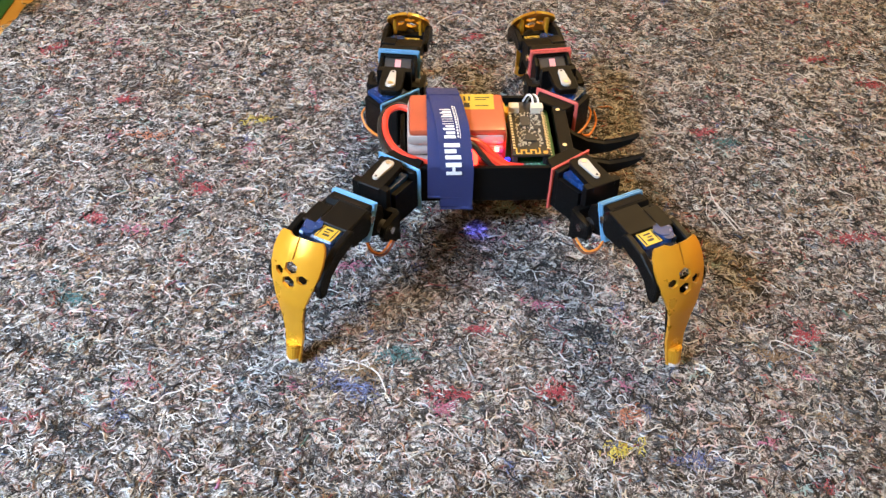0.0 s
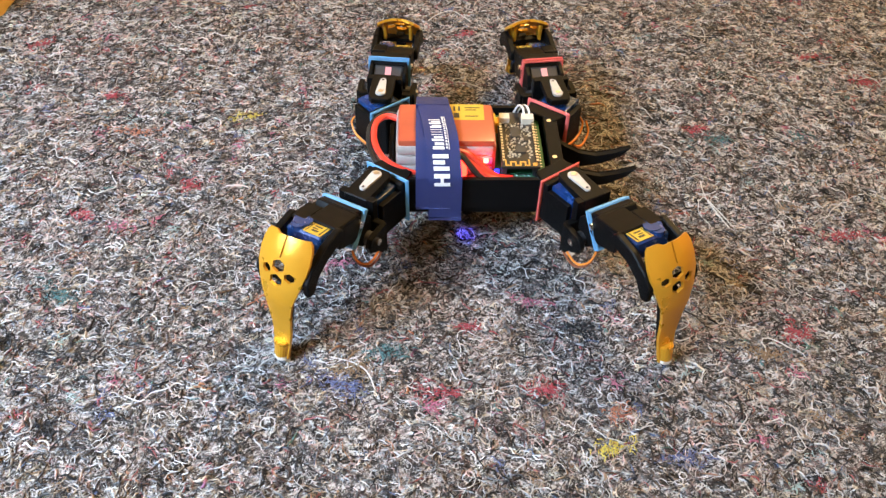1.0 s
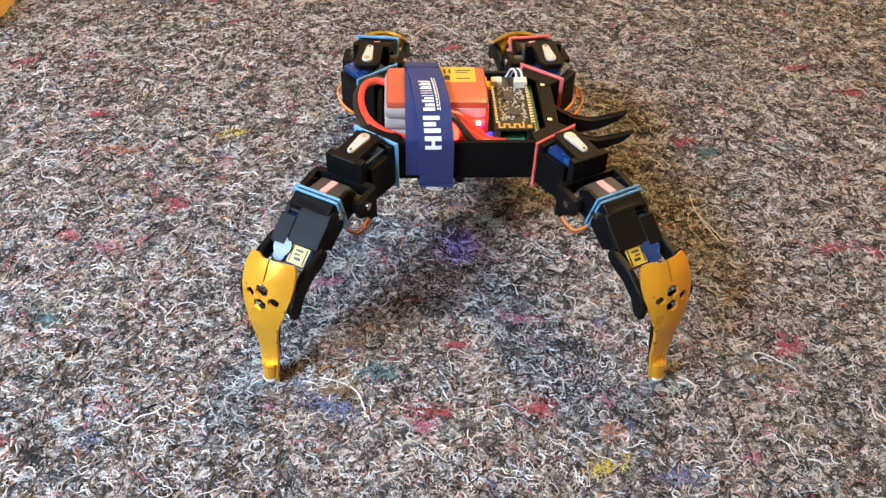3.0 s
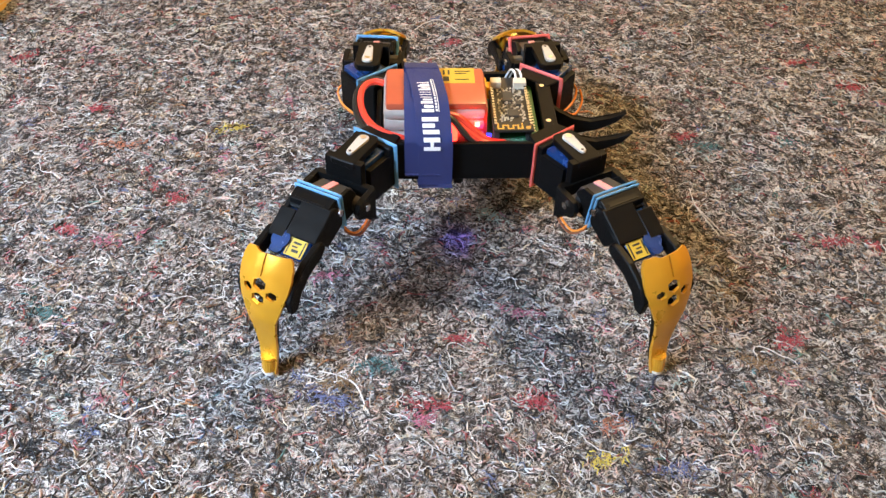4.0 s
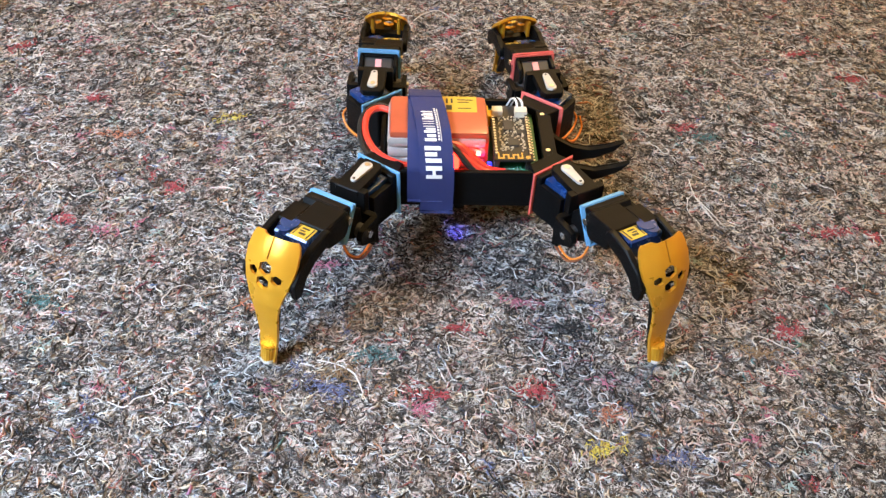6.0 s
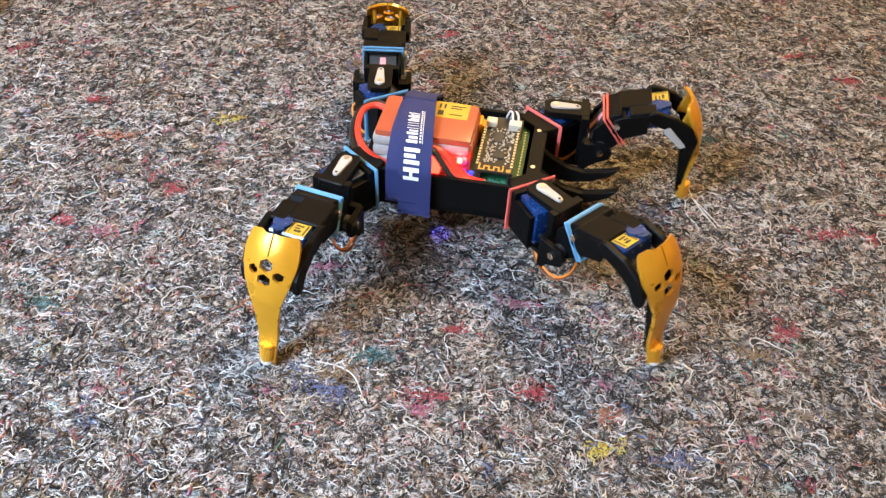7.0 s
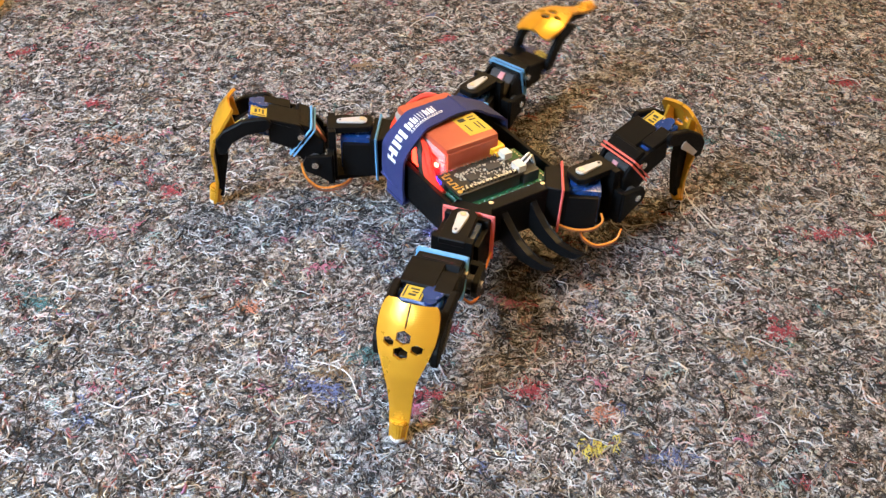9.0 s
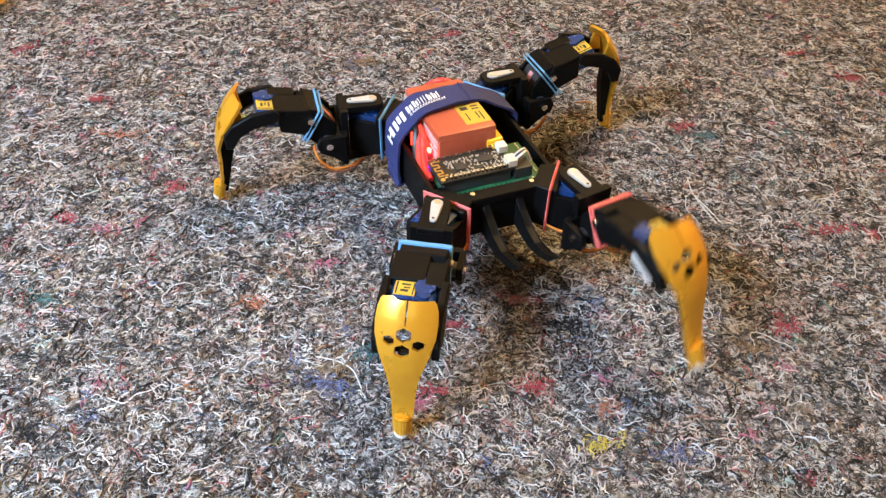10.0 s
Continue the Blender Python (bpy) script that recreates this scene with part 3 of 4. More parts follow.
def electronics():
    bm = B()
    box(bm, 4, 38, -27, 28, HZ - 11, HZ - 9.4, 0.2)
    green = part("base_board", bm, GREEN_PCB, robot, "green circuit board in the tray")
    bm = B()
    for i in range(15):
        for y, x in ((-25, 6 + i * 2.1), (25.5, 6 + i * 2.1)):
            disc(bm, (x, y, HZ - 9.2), (0, 0, 1), 0.55, 0.8, 6)
    for i in range(18):
        disc(bm, (36, -21 + i * 2.5, HZ - 9.2), (0, 0, 1), 0.55, 0.8, 6)
    tagged(part("solder_joint", bm, STEEL, green, "rows of small solder joints"), "rows of small solder joints", kind="stuff")
    bm = B()
    for x in (16, 32):
        box(bm, x - 1.3, x + 1.3, -26, 10, HZ - 9.4, HZ - 3, 0.2)
    box(bm, 20, 34, 12, 22, HZ - 9.4, HZ - 3, 0.6)
    part("pin_header", bm, CHIP, green, "black pin header between the boards")
    bm = B()
    box(bm, 14, 34, -28, 11.5, HZ - 3, HZ - 1.5, 0.15)
    board = part("controller_board", bm, PCB, robot, "black controller board with gilded antenna trace")
    bm = B()
    for x in (15.3, 32.7):
        for i in range(15):
            box(bm, x - 0.65, x + 0.65, -25.5 + i * 2.4, -24.2 + i * 2.4, HZ - 1.6, HZ + 0.6, 0)
    tagged(part("pin", bm, STEEL, board, "two rows of metal pins"), "two rows of metal pins", kind="stuff")
    bm = B()
    pts = [(16.5, -22.5), (16.5, -26.8), (19, -26.8), (19, -24), (21.5, -24), (21.5, -26.8), (24, -26.8), (24, -24), (26.5, -24), (26.5, -26.8), (28.5, -26.8), (28.5, -22.5)]
    for (x0, y0), (x1, y1) in zip(pts, pts[1:]):
        box(bm, min(x0, x1) - 0.4, max(x0, x1) + 0.4, min(y0, y1) - 0.4, max(y0, y1) + 0.4, HZ - 1.55, HZ - 1.38, 0)
    disc(bm, (31.5, -26, HZ - 1.45), (0, 0, 1), 1.3, 0.2, 14)
    part("antenna", bm, BRASS, board, "gilded meander antenna")
    bm = B()
    box(bm, 22, 27.5, -17, -11.5, HZ - 1.6, HZ - 0.5, 0.1)
    box(bm, 20.5, 25, -4, 4.5, HZ - 1.6, HZ - 0.3, 0.1)
    box(bm, 27, 29.5, -7, -3, HZ - 1.6, HZ - 0.6, 0.1)
    part("chip", bm, CHIP, board)
    bm = B()
    r = random.Random(4)
    for _ in range(170):
        x, y = r.uniform(17.5, 30.5), r.uniform(-21, 9)
        box(bm, x, x + r.uniform(0.5, 1.1), y, y + r.uniform(0.4, 0.8), HZ - 1.6, HZ - r.uniform(0.8, 1.2), 0)
    tagged(part("component", bm, PARTS_GREY, board, "tiny pale soldered components"), "tiny pale soldered components", kind="stuff")
    for x0, x1, y0 in ((15, 20.5, 9), (27, 33.5, 8.5)):
        bm = B()
        box(bm, x0, x1, y0, y0 + 5, HZ - 1.6, HZ + 2.2, 0.3)
        part("socket", bm, SOCKET, board, "cream plastic connector socket")
    for k, (mat, word) in enumerate(((WIRE_WHITE, "white"), (WIRE_BLACK, "black"), (WIRE_WHITE, "white"))):
        bm = B()
        tube(bm, [(28.5 + k * 1.5, 12, HZ + 0.5), (28 + k * 1.4, 17, HZ + 3.5), (26 + k, 21, HZ + 2), (24 + k, 25, HZ - 6)], 0.6)
        part("wire", bm, mat, board, word + " thin wire to the socket", True)
    for x, y, z, mat, word in ((5, -24.6, HZ - 2, LED_RED, "red"), (11, -25, HZ - 8.4, LED_BLUE, "blue"), (8, -26, HZ - 8.6, LED_BLUE, "blue")):
        bm = B()
        box(bm, x, x + 2.4, y, y + 1.6, z, z + 2.0, 0.3)
        part("diode", bm, mat, green, "lit " + word + " diode")
    bm = B()
    box(bm, -13, -3.5, -27, -22.4, HZ - 9, HZ - 1.0, 1.0)
    part("power_plug", bm, LIT_RED, robot, "red power plug behind the wires, given a glow for the red diode's light")
    bm = B()
    for i in range(7):
        for j in range(2):
            box(bm, 14.5 + i * 2.3, 15.2 + i * 2.3, -31 + j * 1.8, -30.4 + j * 1.8, HZ - 9.5, HZ - 7.5, 0)
    tagged(part("pin", bm, STEEL, green, "row of short metal pins"), "row of short metal pins", kind="stuff")
    bm = B()
    disc(bm, (-2, -20, 5.4), (0, 0, 1), 1.2, 0.8, 12)
    part("diode", bm, LED_BELOW, robot, "lit blue diode under the tray")
    # unseen tube, added only to narrow the diode's light to a spot on the felt
    bm = B()
    rings = [[bm.verts.new(Vector((-2 + r * math.cos(k * math.tau / 16), -20 + r * math.sin(k * math.tau / 16), z)) * MM) for k in range(16)] for r, z in ((2.7, 6.2), (2.7, -5.0), (1.9, -5.0), (1.9, 6.2))]
    for r0, r1 in zip(rings, rings[1:]):
        for k in range(16):
            bm.faces.new((r0[k], r0[(k + 1) % 16], r1[(k + 1) % 16], r1[k]))
    part("added_spot_collar", bm, BLACK, robot, "unseen black collar added to narrow the diode's light to a spot")


def wires():
    for mat, word, pts in (
            (WIRE_RED, "red", [(-38, 6, HZ + 3), (-45, 9, HZ + 3), (-51, 4, HZ + 2), (-51.5, -6, HZ - 2), (-47, -16, HZ - 5), (-38, -24, HZ - 6), (-26, -27, HZ - 8)]),
            (WIRE_BLACK, "black", [(-38, 9, HZ + 2), (-46, 12.5, HZ + 2), (-53.5, 5, HZ), (-54, -8, HZ - 4), (-49, -19, HZ - 7), (-38, -26, HZ - 8), (-26, -28.5, HZ - 9)]),
            (WIRE_RED, "red", [(-12, -24, HZ + 3), (-5, -25.5, HZ + 2), (2, -28, HZ - 3), (9, -29.5, HZ - 7.5), (19, -29.3, HZ - 9)]),
            (WIRE_RED, "red", [(-12, -22.8, HZ + 5), (-3, -24, HZ + 3.5), (5, -26.5, HZ - 3), (12, -28, HZ - 7.5), (20, -28, HZ - 9)]),
            (WIRE_BLACK, "black", [(-12, -25, HZ + 5.5), (-6, -26.5, HZ + 3.5), (0, -29, HZ - 3), (6, -30, HZ - 8), (15, -30, HZ - 9.4)])):
        bm = B()
        tube(bm, pts, 1.7)
        part("wire", bm, mat, robot, "thick " + word + " battery wire", True)


def hip_case(leg):
    """The fixed case of a shoulder servo at a corner of the tray, with the rubber band round it."""
    sx, sy, m = LEGS[leg]
    out = math.atan2(sy * 0.80, sx * 0.60)
    c, s = math.cos(out), math.sin(out)

    def turn(ob):
        ob.matrix_basis = Matrix.Translation(Vector((sx * HX, sy * HY, 0)) * MM) @ Matrix.Rotation(out, 4, "Z")
        return ob
    bm = B()
    prism(bm, [(-18, -9), (-10, -11.5), (-5.5, -11.5), (-5.5, 11.5), (-10, 11.5), (-18, 9)], HZ - 29, HZ - 5, "z", 0.5)
    box(bm, -6, 9.5, -11.5, -8.6, HZ - 29, HZ - 9)
    box(bm, -6, 9.5, 8.6, 11.5, HZ - 29, HZ - 9)
    box(bm, -6, 9.5, -9, 9, HZ - 29, HZ - 26.5)
    case = turn(part("servo_case", bm, BLACK, robot))
    bm = B()
    box(bm, -5.8, 11, -8.4, 8.4, HZ - 26.4, HZ - 6.5, 0.8)
    disc(bm, (0, 0, HZ - 5.6), (0, 0, 1), 5.6, 3, 16)
    part("servo", bm, SERVO, case, "blue translucent servo motor", True)
    y = -m * 12.4
    for k, (mat, word) in enumerate(((WIRE_ORANGE, "orange"), (WIRE_BROWN, "brown"))):
        bm = B()
        tube(bm, [(-9, y, HZ - 26 - k), (-1, y * 1.05, HZ - 28 - k), (8, y * 1.04, HZ - 27 - k), (13, y * 0.95, HZ - 23 - k), (12, y * 0.8, HZ - 19)], 0.6)
        part("wire", bm, mat, case, "thin " + word + " servo lead along the case", True)
        if leg in "ac":
            continue
        bm = B()
        tube(bm, [(2, y * 0.8, HZ - 28), (4, y * (1.0 + 0.08 * k), HZ - 33 - k), (12, y * 1.1, HZ - 37 - 1.2 * k), (21, y * 1.0, HZ - 34 - k), (24, y * 0.7, HZ - 29)], 0.6)
        part("wire", bm, mat, case, "thin " + word + " servo lead hanging in a loop", True)
    red = leg in "bd"
    o = [(-9, -12.3, HZ - 4.6), (-9, 12.3, HZ - 4.6), (-9.6, 12.3, HZ - 29.6), (-9.6, -12.3, HZ - 29.6)]
    pts = []
    for a, b in zip(o, o[1:] + o[:1]):
        a, b = Vector(a), Vector(b)
        pts += [a.lerp(b, 0.04), a.lerp(b, 0.5), a.lerp(b, 0.96)]
    loop_band("rubber_band", pts, BAND_RED if red else BAND_BLUE, case, ("red" if red else "light blue") + " rubber band round the case", 0.75, 1.7, (1, 0, 0))


def coxa(leg):
    """The hip yoke that turns about the upright shoulder axis; its origin is that axis at the horn."""
    m = LEGS[leg][2]
    bm = B()
    w = 6.6
    prism(bm, [(-6, -4.5), (-3, -w), (16, -w), (19, -w), (19, w), (16, w), (-3, w), (-6, 4.5)], -4.2, -0.6, "z", 0.5)
    box(bm, 14.5, 18.5, -10, 10, -32, -0.8)
    prism(bm, [(-8, -6), (18, -10), (18, 10), (-8, 6)], -33, -30.2, "z", 0.4)
    for s in (-1, 1):
        y = s * SIDE_W * 0.83
        prism(bm, [(17, -12), (26, -DROP + 4.5), (31, -DROP + 4.2), (33, -DROP), (31.5, -DROP - 4.5), (24, -DROP - 7.5), (17, -31)], y - 1.5, y + 1.5, "y", 0.4)
    box(bm, 16, 19.5, -SIDE_W * 0.83, SIDE_W * 0.83, -31, -12)
    ob = part("hip_joint", bm, BLACK, robot)
    bm = B()
    pts = []
    for k in range(9):
        a = math.pi / 2 + math.pi * k / 8
        pts.append((2.9 * math.cos(a), 2.9 * math.sin(a)))
    for k in range(7):
        a = -math.pi / 2 + math.pi * k / 6
        pts.append((12 + 1.7 * math.cos(a), 1.7 * math.sin(a)))
    prism(bm, pts, -1.4, 0.5, "z", 0.25)
    horn = part("servo_horn", bm, HORN, ob, "pale grey servo horn in a recess", True)
    bm = B()
    disc(bm, (0, 0, 0.7), (0, 0, 1), 1.4, 0.7, 12)
    part("screw", bm, STEEL, ob, "small steel screw")
    for s in (-1, 1):
        bm = B()
        disc(bm, (COXA, s * (SIDE_W * 0.83 + 1.8), -DROP), (0, 1, 0), 1.9, 2.0, 12)
        part("screw", bm, STEEL, ob, "small steel screw")
    # a flat black disc stands for the dark inside the horn's hole
    bm = B()
    disc(bm, (11.8, 0, 0.56), (0, 0, 1), 0.7, 0.3, 10)
    part("dark_hole_disc", bm, INK, ob, "black disc painted for the dark of a hole in the horn")
    for mat, r0 in ((WIRE_ORANGE, 0.0), (WIRE_BROWN, 1.1)):
        bm = B()
        tube(bm, [(4, m * 6, -31), (12, m * (9 + r0), -36 - r0), (24, m * (10 + r0), -37 - r0), (32, m * 9, -30 - r0), (34, m * 7, -22)], 0.65)
        part("wire", bm, mat, ob, "thin servo lead under the hip", True)
    return ob


def femur(leg):
    """The thigh: hip servo, its housing, and the housing of the knee servo. Its origin is the hip's axle."""
    m = LEGS[leg][2]
    bm = B()
    w = 11.0
    # lower housing round the hip servo
    for y0, y1 in ((-w, -w + 2.2), (w - 2.2, w)):
        prism(bm, [(-4, 4), (3, -4), (10, 1), (17, 7), (18, 13), (12, 18), (6, 18), (-3, 11)], y0, y1, "y")
    prism(bm, [(3.5, 14.5), (6, 19), (12, 20.5), (14, 17.5), (9, 14)], -w + 0.3, w - 0.3, "y")
    # knee servo holder: cheeks, a flat roof with a notch, a raised block behind it
    for y0, y1 in ((-w - 1.2, -w + 1.2), (w - 1.2, w + 1.2)):
        prism(bm, [(7, 9), (13, 5), (25.5, 7.6), (27.5, 19.4), (12, 18.2), (8, 16.5)], y0, y1, "y")
    lo, hi = sorted((m * (w + 1.3), -m * 4.0))
    prism(bm, [(8.5, 16.8), (11, 20.2), (28.6, 21.4), (28.8, 19.6), (12, 17.8)], lo, hi, "y", 0.5)
    lo, hi = sorted((-m * 3.8, -m * (w + 1.3)))
    prism(bm, [(16.5, 18.6), (16.5, 20.6), (31.0, 21.6), (31.2, 19.8)], lo, hi, "y", 0.5)
    prism(bm, [(5.5, 15.0), (7.5, 19.2), (11.2, 20.6), (12.5, 17.0)], -w + 2.5, w - 2.5, "y", 0.6)
    box(bm, 12.5, 15, -w, w, 8, 18)
    ob = part("thigh", bm, BLACK, robot)
    bm = B()
    prism(bm, [(-4, -5.5), (6.5, -4.5), (12.5, 12), (3, 14.5), (-5.5, 4)], -w + 2.6, w - 2.6, "y", 0.8)
    disc(bm, (0, 0, 0), (0, 1, 0), 3.6, 2 * SIDE_W - 7, 16)
    part("hip_servo", bm, CHIP, ob, "dark servo motor in the thigh")
    bm = B()
    prism(bm, [(-5.2, 5.6), (1.6, 13.9), (2.3, 13.6), (-4.5, 5.3)], -1.7, 1.7, "y", 0)
    part("label", bm, LABEL_PINK, ob, "pink printed servo label")
    bm = B()
    prism(bm, [(15.5, 8.0), (38, 9.6), (38, 20.4), (15.5, 18.4)], -w + 1.5, w - 1.5, "y", 0.9)
    part("knee_servo", bm, SERVO, ob, "blue translucent servo motor at the knee")
    bm = B()
    for x, r in ((31.5, 4.6), (35.6, 3.0)):
        disc(bm, (x, -m * 4.6, 20.2), (-0.08, 0, 1), r, 2.8, 20)
    disc(bm, (PIVOT[0], 0, PIVOT[1] - 3), (0, 1, 0), 3.2, 25, 14)
    part("gear_head", bm, SERVO, ob, "blue gear head of the knee servo", True)

    def roof(x):
        return 19.75 + (x - 28.0) * 0.089
    bm = B()
    lo, hi = sorted((m * 8.6, -m * 0.6))
    prism(bm, [(28.6, roof(28.6)), (37.2, roof(37.2)), (37.2, roof(37.2) + 0.3), (28.6, roof(28.6) + 0.3)], lo, hi, "y", 0)
    part("label", bm, LABEL_YELLOW, ob, "yellow printed servo label")
    bm = B()
    for x0, x1, y0, y1 in ((29.2, 36.6, 7.2, 7.9), (29.2, 36.6, 0.1, 0.6), (30.2, 31.2, 1.8, 5.8), (32.2, 33.0, 1.8, 4.6), (33.8, 35.2, 2.4, 5.8)):
        lo, hi = sorted((m * y0, m * y1))
        prism(bm, [(x0, roof(x0) + 0.3), (x1, roof(x1) + 0.3), (x1, roof(x1) + 0.42), (x0, roof(x0) + 0.42)], lo, hi, "y", 0)
    part("print", bm, INK, ob, "unreadable black print")
    o = [(3.0, -w - 0.5, 17.6), (3.0, w + 0.5, 17.6), (11.5, w + 0.5, 0.5), (11.5, -w - 0.5, 0.5)]
    pts = []
    for a, b in zip(o, o[1:] + o[:1]):
        a, b = Vector(a), Vector(b)
        pts += [a.lerp(b, 0.05), a.lerp(b, 0.5), a.lerp(b, 0.95)]
    red = leg == "d"
    for k in (0, 1):
        loop_band("rubber_band", [p + Vector((1.9 * k, 0, 1.0 * k)) for p in pts], BAND_RED if red else BAND_BLUE, ob, ("red" if red else "light blue") + " rubber band round the thigh", 0.6, 1.4, (1, 0, 0.6))
    for s in (-1, 1):
        bm = B()
        disc(bm, (9.5, s * (w + 1.2), 13.6), (0, 1, 0), 1.8, 2.6, 12)
        part("screw", bm, STEEL, ob, "small steel screw")
    return ob


# the shield's run from its rim to the toe as seen from the knee, and its half width
COVER_SIDE = [(0.0, 16.4, 10.4), (0.06, 19.3, 7.5), (0.14, 22.8, 3.2), (0.25, 26.7, -3.8), (0.36, 29.2, -11.3), (0.5, 30.7, -20.9), (0.65, 30.4, -31.5), (0.8, 30.4, -42.1), (0.93, 32.3, -51.7), (1.0, 33.7, -56.5)]
COVER_WIDE = [(0.0, 10.6), (0.02, 11.8), (0.07, 12.8), (0.16, 13.3), (0.25, 12.9), (0.36, 11.0), (0.5, 7.8), (0.6, 6.2), (0.72, 5.3), (0.85, 4.7), (0.95, 4.2), (1.0, 4.0)]


def tibia(leg):
    """The shin: a black lever at the knee, a gold shield with hexagon holes, and a pale rubber toe. Its origin is the knee's axis."""
    m = LEGS[leg][2]
    px, pz = PIVOT
    from mathutils.geometry import delaunay_2d_cdt

    def side(s):
        x = np.interp(s, [c[0] for c in COVER_SIDE], [c[1] for c in COVER_SIDE])
        z = np.interp(s, [c[0] for c in COVER_SIDE], [c[2] for c in COVER_SIDE])
        return x, z

    def half(s):
        return float(np.interp(s, [c[0] for c in COVER_WIDE], [c[1] for c in COVER_WIDE]))
    L = 80.0
    outline = []
    ss = [i / 44 for i in range(45)]
    # the upper rim dips in the middle, where a slot starts
    rim = [(-9.6 + i * 1.6, (0.2, -0.4, -0.1, 1.2, 1.7, 1.7, 1.6, 1.5, 1.4, 1.2, 1.0, 0.7, 0.3)[i]) for i in range(0, 13)]
    left, right = [(-half(s), s * L) for s in ss], [(half(s), s * L) for s in ss]
    slot = [(-0.4, 1.5), (-0.35, 13.6), (0.35, 13.6), (0.4, 1.5)]
    top = [(x, y) for x, y in rim if x < -1] + slot + [(x, y) for x, y in rim if x > 1]
    outline = left[::-1] + top + right
    holes = []
    for cx, cy, r in ((-0.2, 18.2, 3.6), (-6.5, 21.8, 2.7), (6.0, 23.0, 2.8), (-0.6, 26.4, 3.6)):
        holes.append([(cx + r * math.cos(k * math.tau / 6 + 0.52), cy + r * math.sin(k * math.tau / 6 + 0.52)) for k in range(6)])
    pts, edges = [], []
    for ring in [outline] + holes:
        a = len(pts)
        pts += ring
        edges += [(a + i, a + (i + 1) % len(ring)) for i in range(len(ring))]
    for j in range(30):
        y = 2.5 + j * 2.5
        h = half(y / L) - 1.0
        k = max(1, int(h / 2.2))
        pts += [(h * i / k, y + 0.01 * i) for i in range(-k, k + 1) if abs(i) > 0 or y > 20]

    def inside(p, ring):
        hit = False
        for (x0, y0), (x1, y1) in zip(ring, ring[1:] + ring[:1]):
            if (y0 > p[1]) != (y1 > p[1]) and p[0] < x0 + (p[1] - y0) / (y1 - y0) * (x1 - x0):
                hit = not hit
        return hit
    vo, _, fo, *_ = delaunay_2d_cdt([Vector(p) for p in pts], edges, [], 0, 1e-4)
    bm = B()
    dv = {}

    def vert(i, layer):
        if (i, layer) not in dv:
            w, y = vo[i]
            s = min(max(y / L, 0), 1)
            x, z = side(s)
            x2, z2 = side(min(s + 0.02, 1))
            x1, z1 = side(max(s - 0.02, 0))
            tx, tz = x2 - x1, z2 - z1
            q = math.hypot(tx, tz)
            nx, nz = -tz / q, tx / q
            bow = -0.022 * w * w * (1 - 0.35 * s) - 1.6 * layer
            dv[(i, layer)] = bm.verts.new(Vector((x + nx * bow, w, z + nz * bow)) * MM)
        return dv[(i, layer)]
    count = {}
    faces = []
    for f in fo:
        cx, cy = sum(vo[i].x for i in f) / len(f), sum(vo[i].y for i in f) / len(f)
        if inside((cx, cy), outline) and not any(inside((cx, cy), h) for h in holes):
            faces.append(f)
            for a, b in zip(f, list(f[1:]) + [f[0]]):
                count[(a, b)] = 1
    for f in faces:
        bm.faces.new([vert(i, 0) for i in f])
        bm.faces.new([vert(i, 1) for i in reversed(f)])
    for a, b in count:
        if (b, a) not in count:
            bm.faces.new((vert(b, 0), vert(a, 0), vert(a, 1), vert(b, 1)))
    # socket of the toe
    ob_bm = B()
    w = 12.2
    # two levers at the knee, and the bar behind the shield
    for s in (-1, 1):
        y = s * (w + 0.6)
        prof = []
        for k in range(9):
            a = math.pi / 2 + math.pi * k / 8
            prof.append((3.7 * math.cos(a) - 1.5, 3.7 * math.sin(a)))
        prof += [(9, -5.2), (16.5, -9.5), (20.5, -17.5), (24.5, -17.0), (25.0, -9.0), (20.5, -3.2), (10, 2.2)]
        prism(ob_bm, prof, y - 1.7, y + 1.7, "y", 0.6)
    prism(ob_bm, [(20, -12), (26.6, -12.5), (28.2, -22), (28.0, -32), (28.0, -43), (30.5, -52), (27.4, -53.5), (24.4, -40), (21.2, -26)], -2.6, 2.6, "y", 0.6)
    box(ob_bm, 19.5, 23.5, -w + 1, w - 1, -15.0, -11.6)
    ob = part("shin", ob_bm, BLACK, robot)
    part("shield", bm, GOLD, ob, "gold shin shield with hexagon holes", True)
    bm = B()
    r = bmesh.ops.create_cone(bm, cap_ends=True, segments=18, radius1=3.3 * MM, radius2=4.0 * MM, depth=10 * MM)
    bmesh.ops.bevel(bm, geom=list(bm.edges), offset=0.5 * MM, segments=2, affect="EDGES")
    bmesh.ops.transform(bm, matrix=Matrix.Translation(Vector((31.7, 0, -52.0)) * MM) @ Matrix.Rotation(-0.22, 4, "Y"), verts=bm.verts)
    part("toe_socket", bm, GOLD, ob, "gold socket of the toe")
    bm = B()
    r = bmesh.ops.create_uvsphere(bm, u_segments=14, v_segments=8, radius=3.5 * MM)
    bmesh.ops.transform(bm, matrix=Matrix.Translation(Vector((TOE[0] - px - 0.6, 0, TOE[1] - pz + 2.9)) * MM) @ Matrix.Diagonal((0.85, 1.0, 0.75, 1)), verts=r["verts"])
    part("toe", bm, TIP, ob, "translucent white rubber toe", True)
    bm = B()
    y = -m * (w + 2.5)
    pts = []
    for k in range(7):
        a = math.pi / 2 + math.pi * k / 6
        pts.append((2.6 * math.cos(a) - 1, 2.6 * math.sin(a)))
    pts = [(a + 9, b - 6) for a, b in pts] + [(17, -15.0), (19.4, -13.0)]
    prism(bm, pts, y - 0.3, y + 0.3, "y", 0.15)
    part("servo_horn", bm, HORN if leg == "d" else CHIP, ob, "flat servo horn at the knee")
    bm = B()
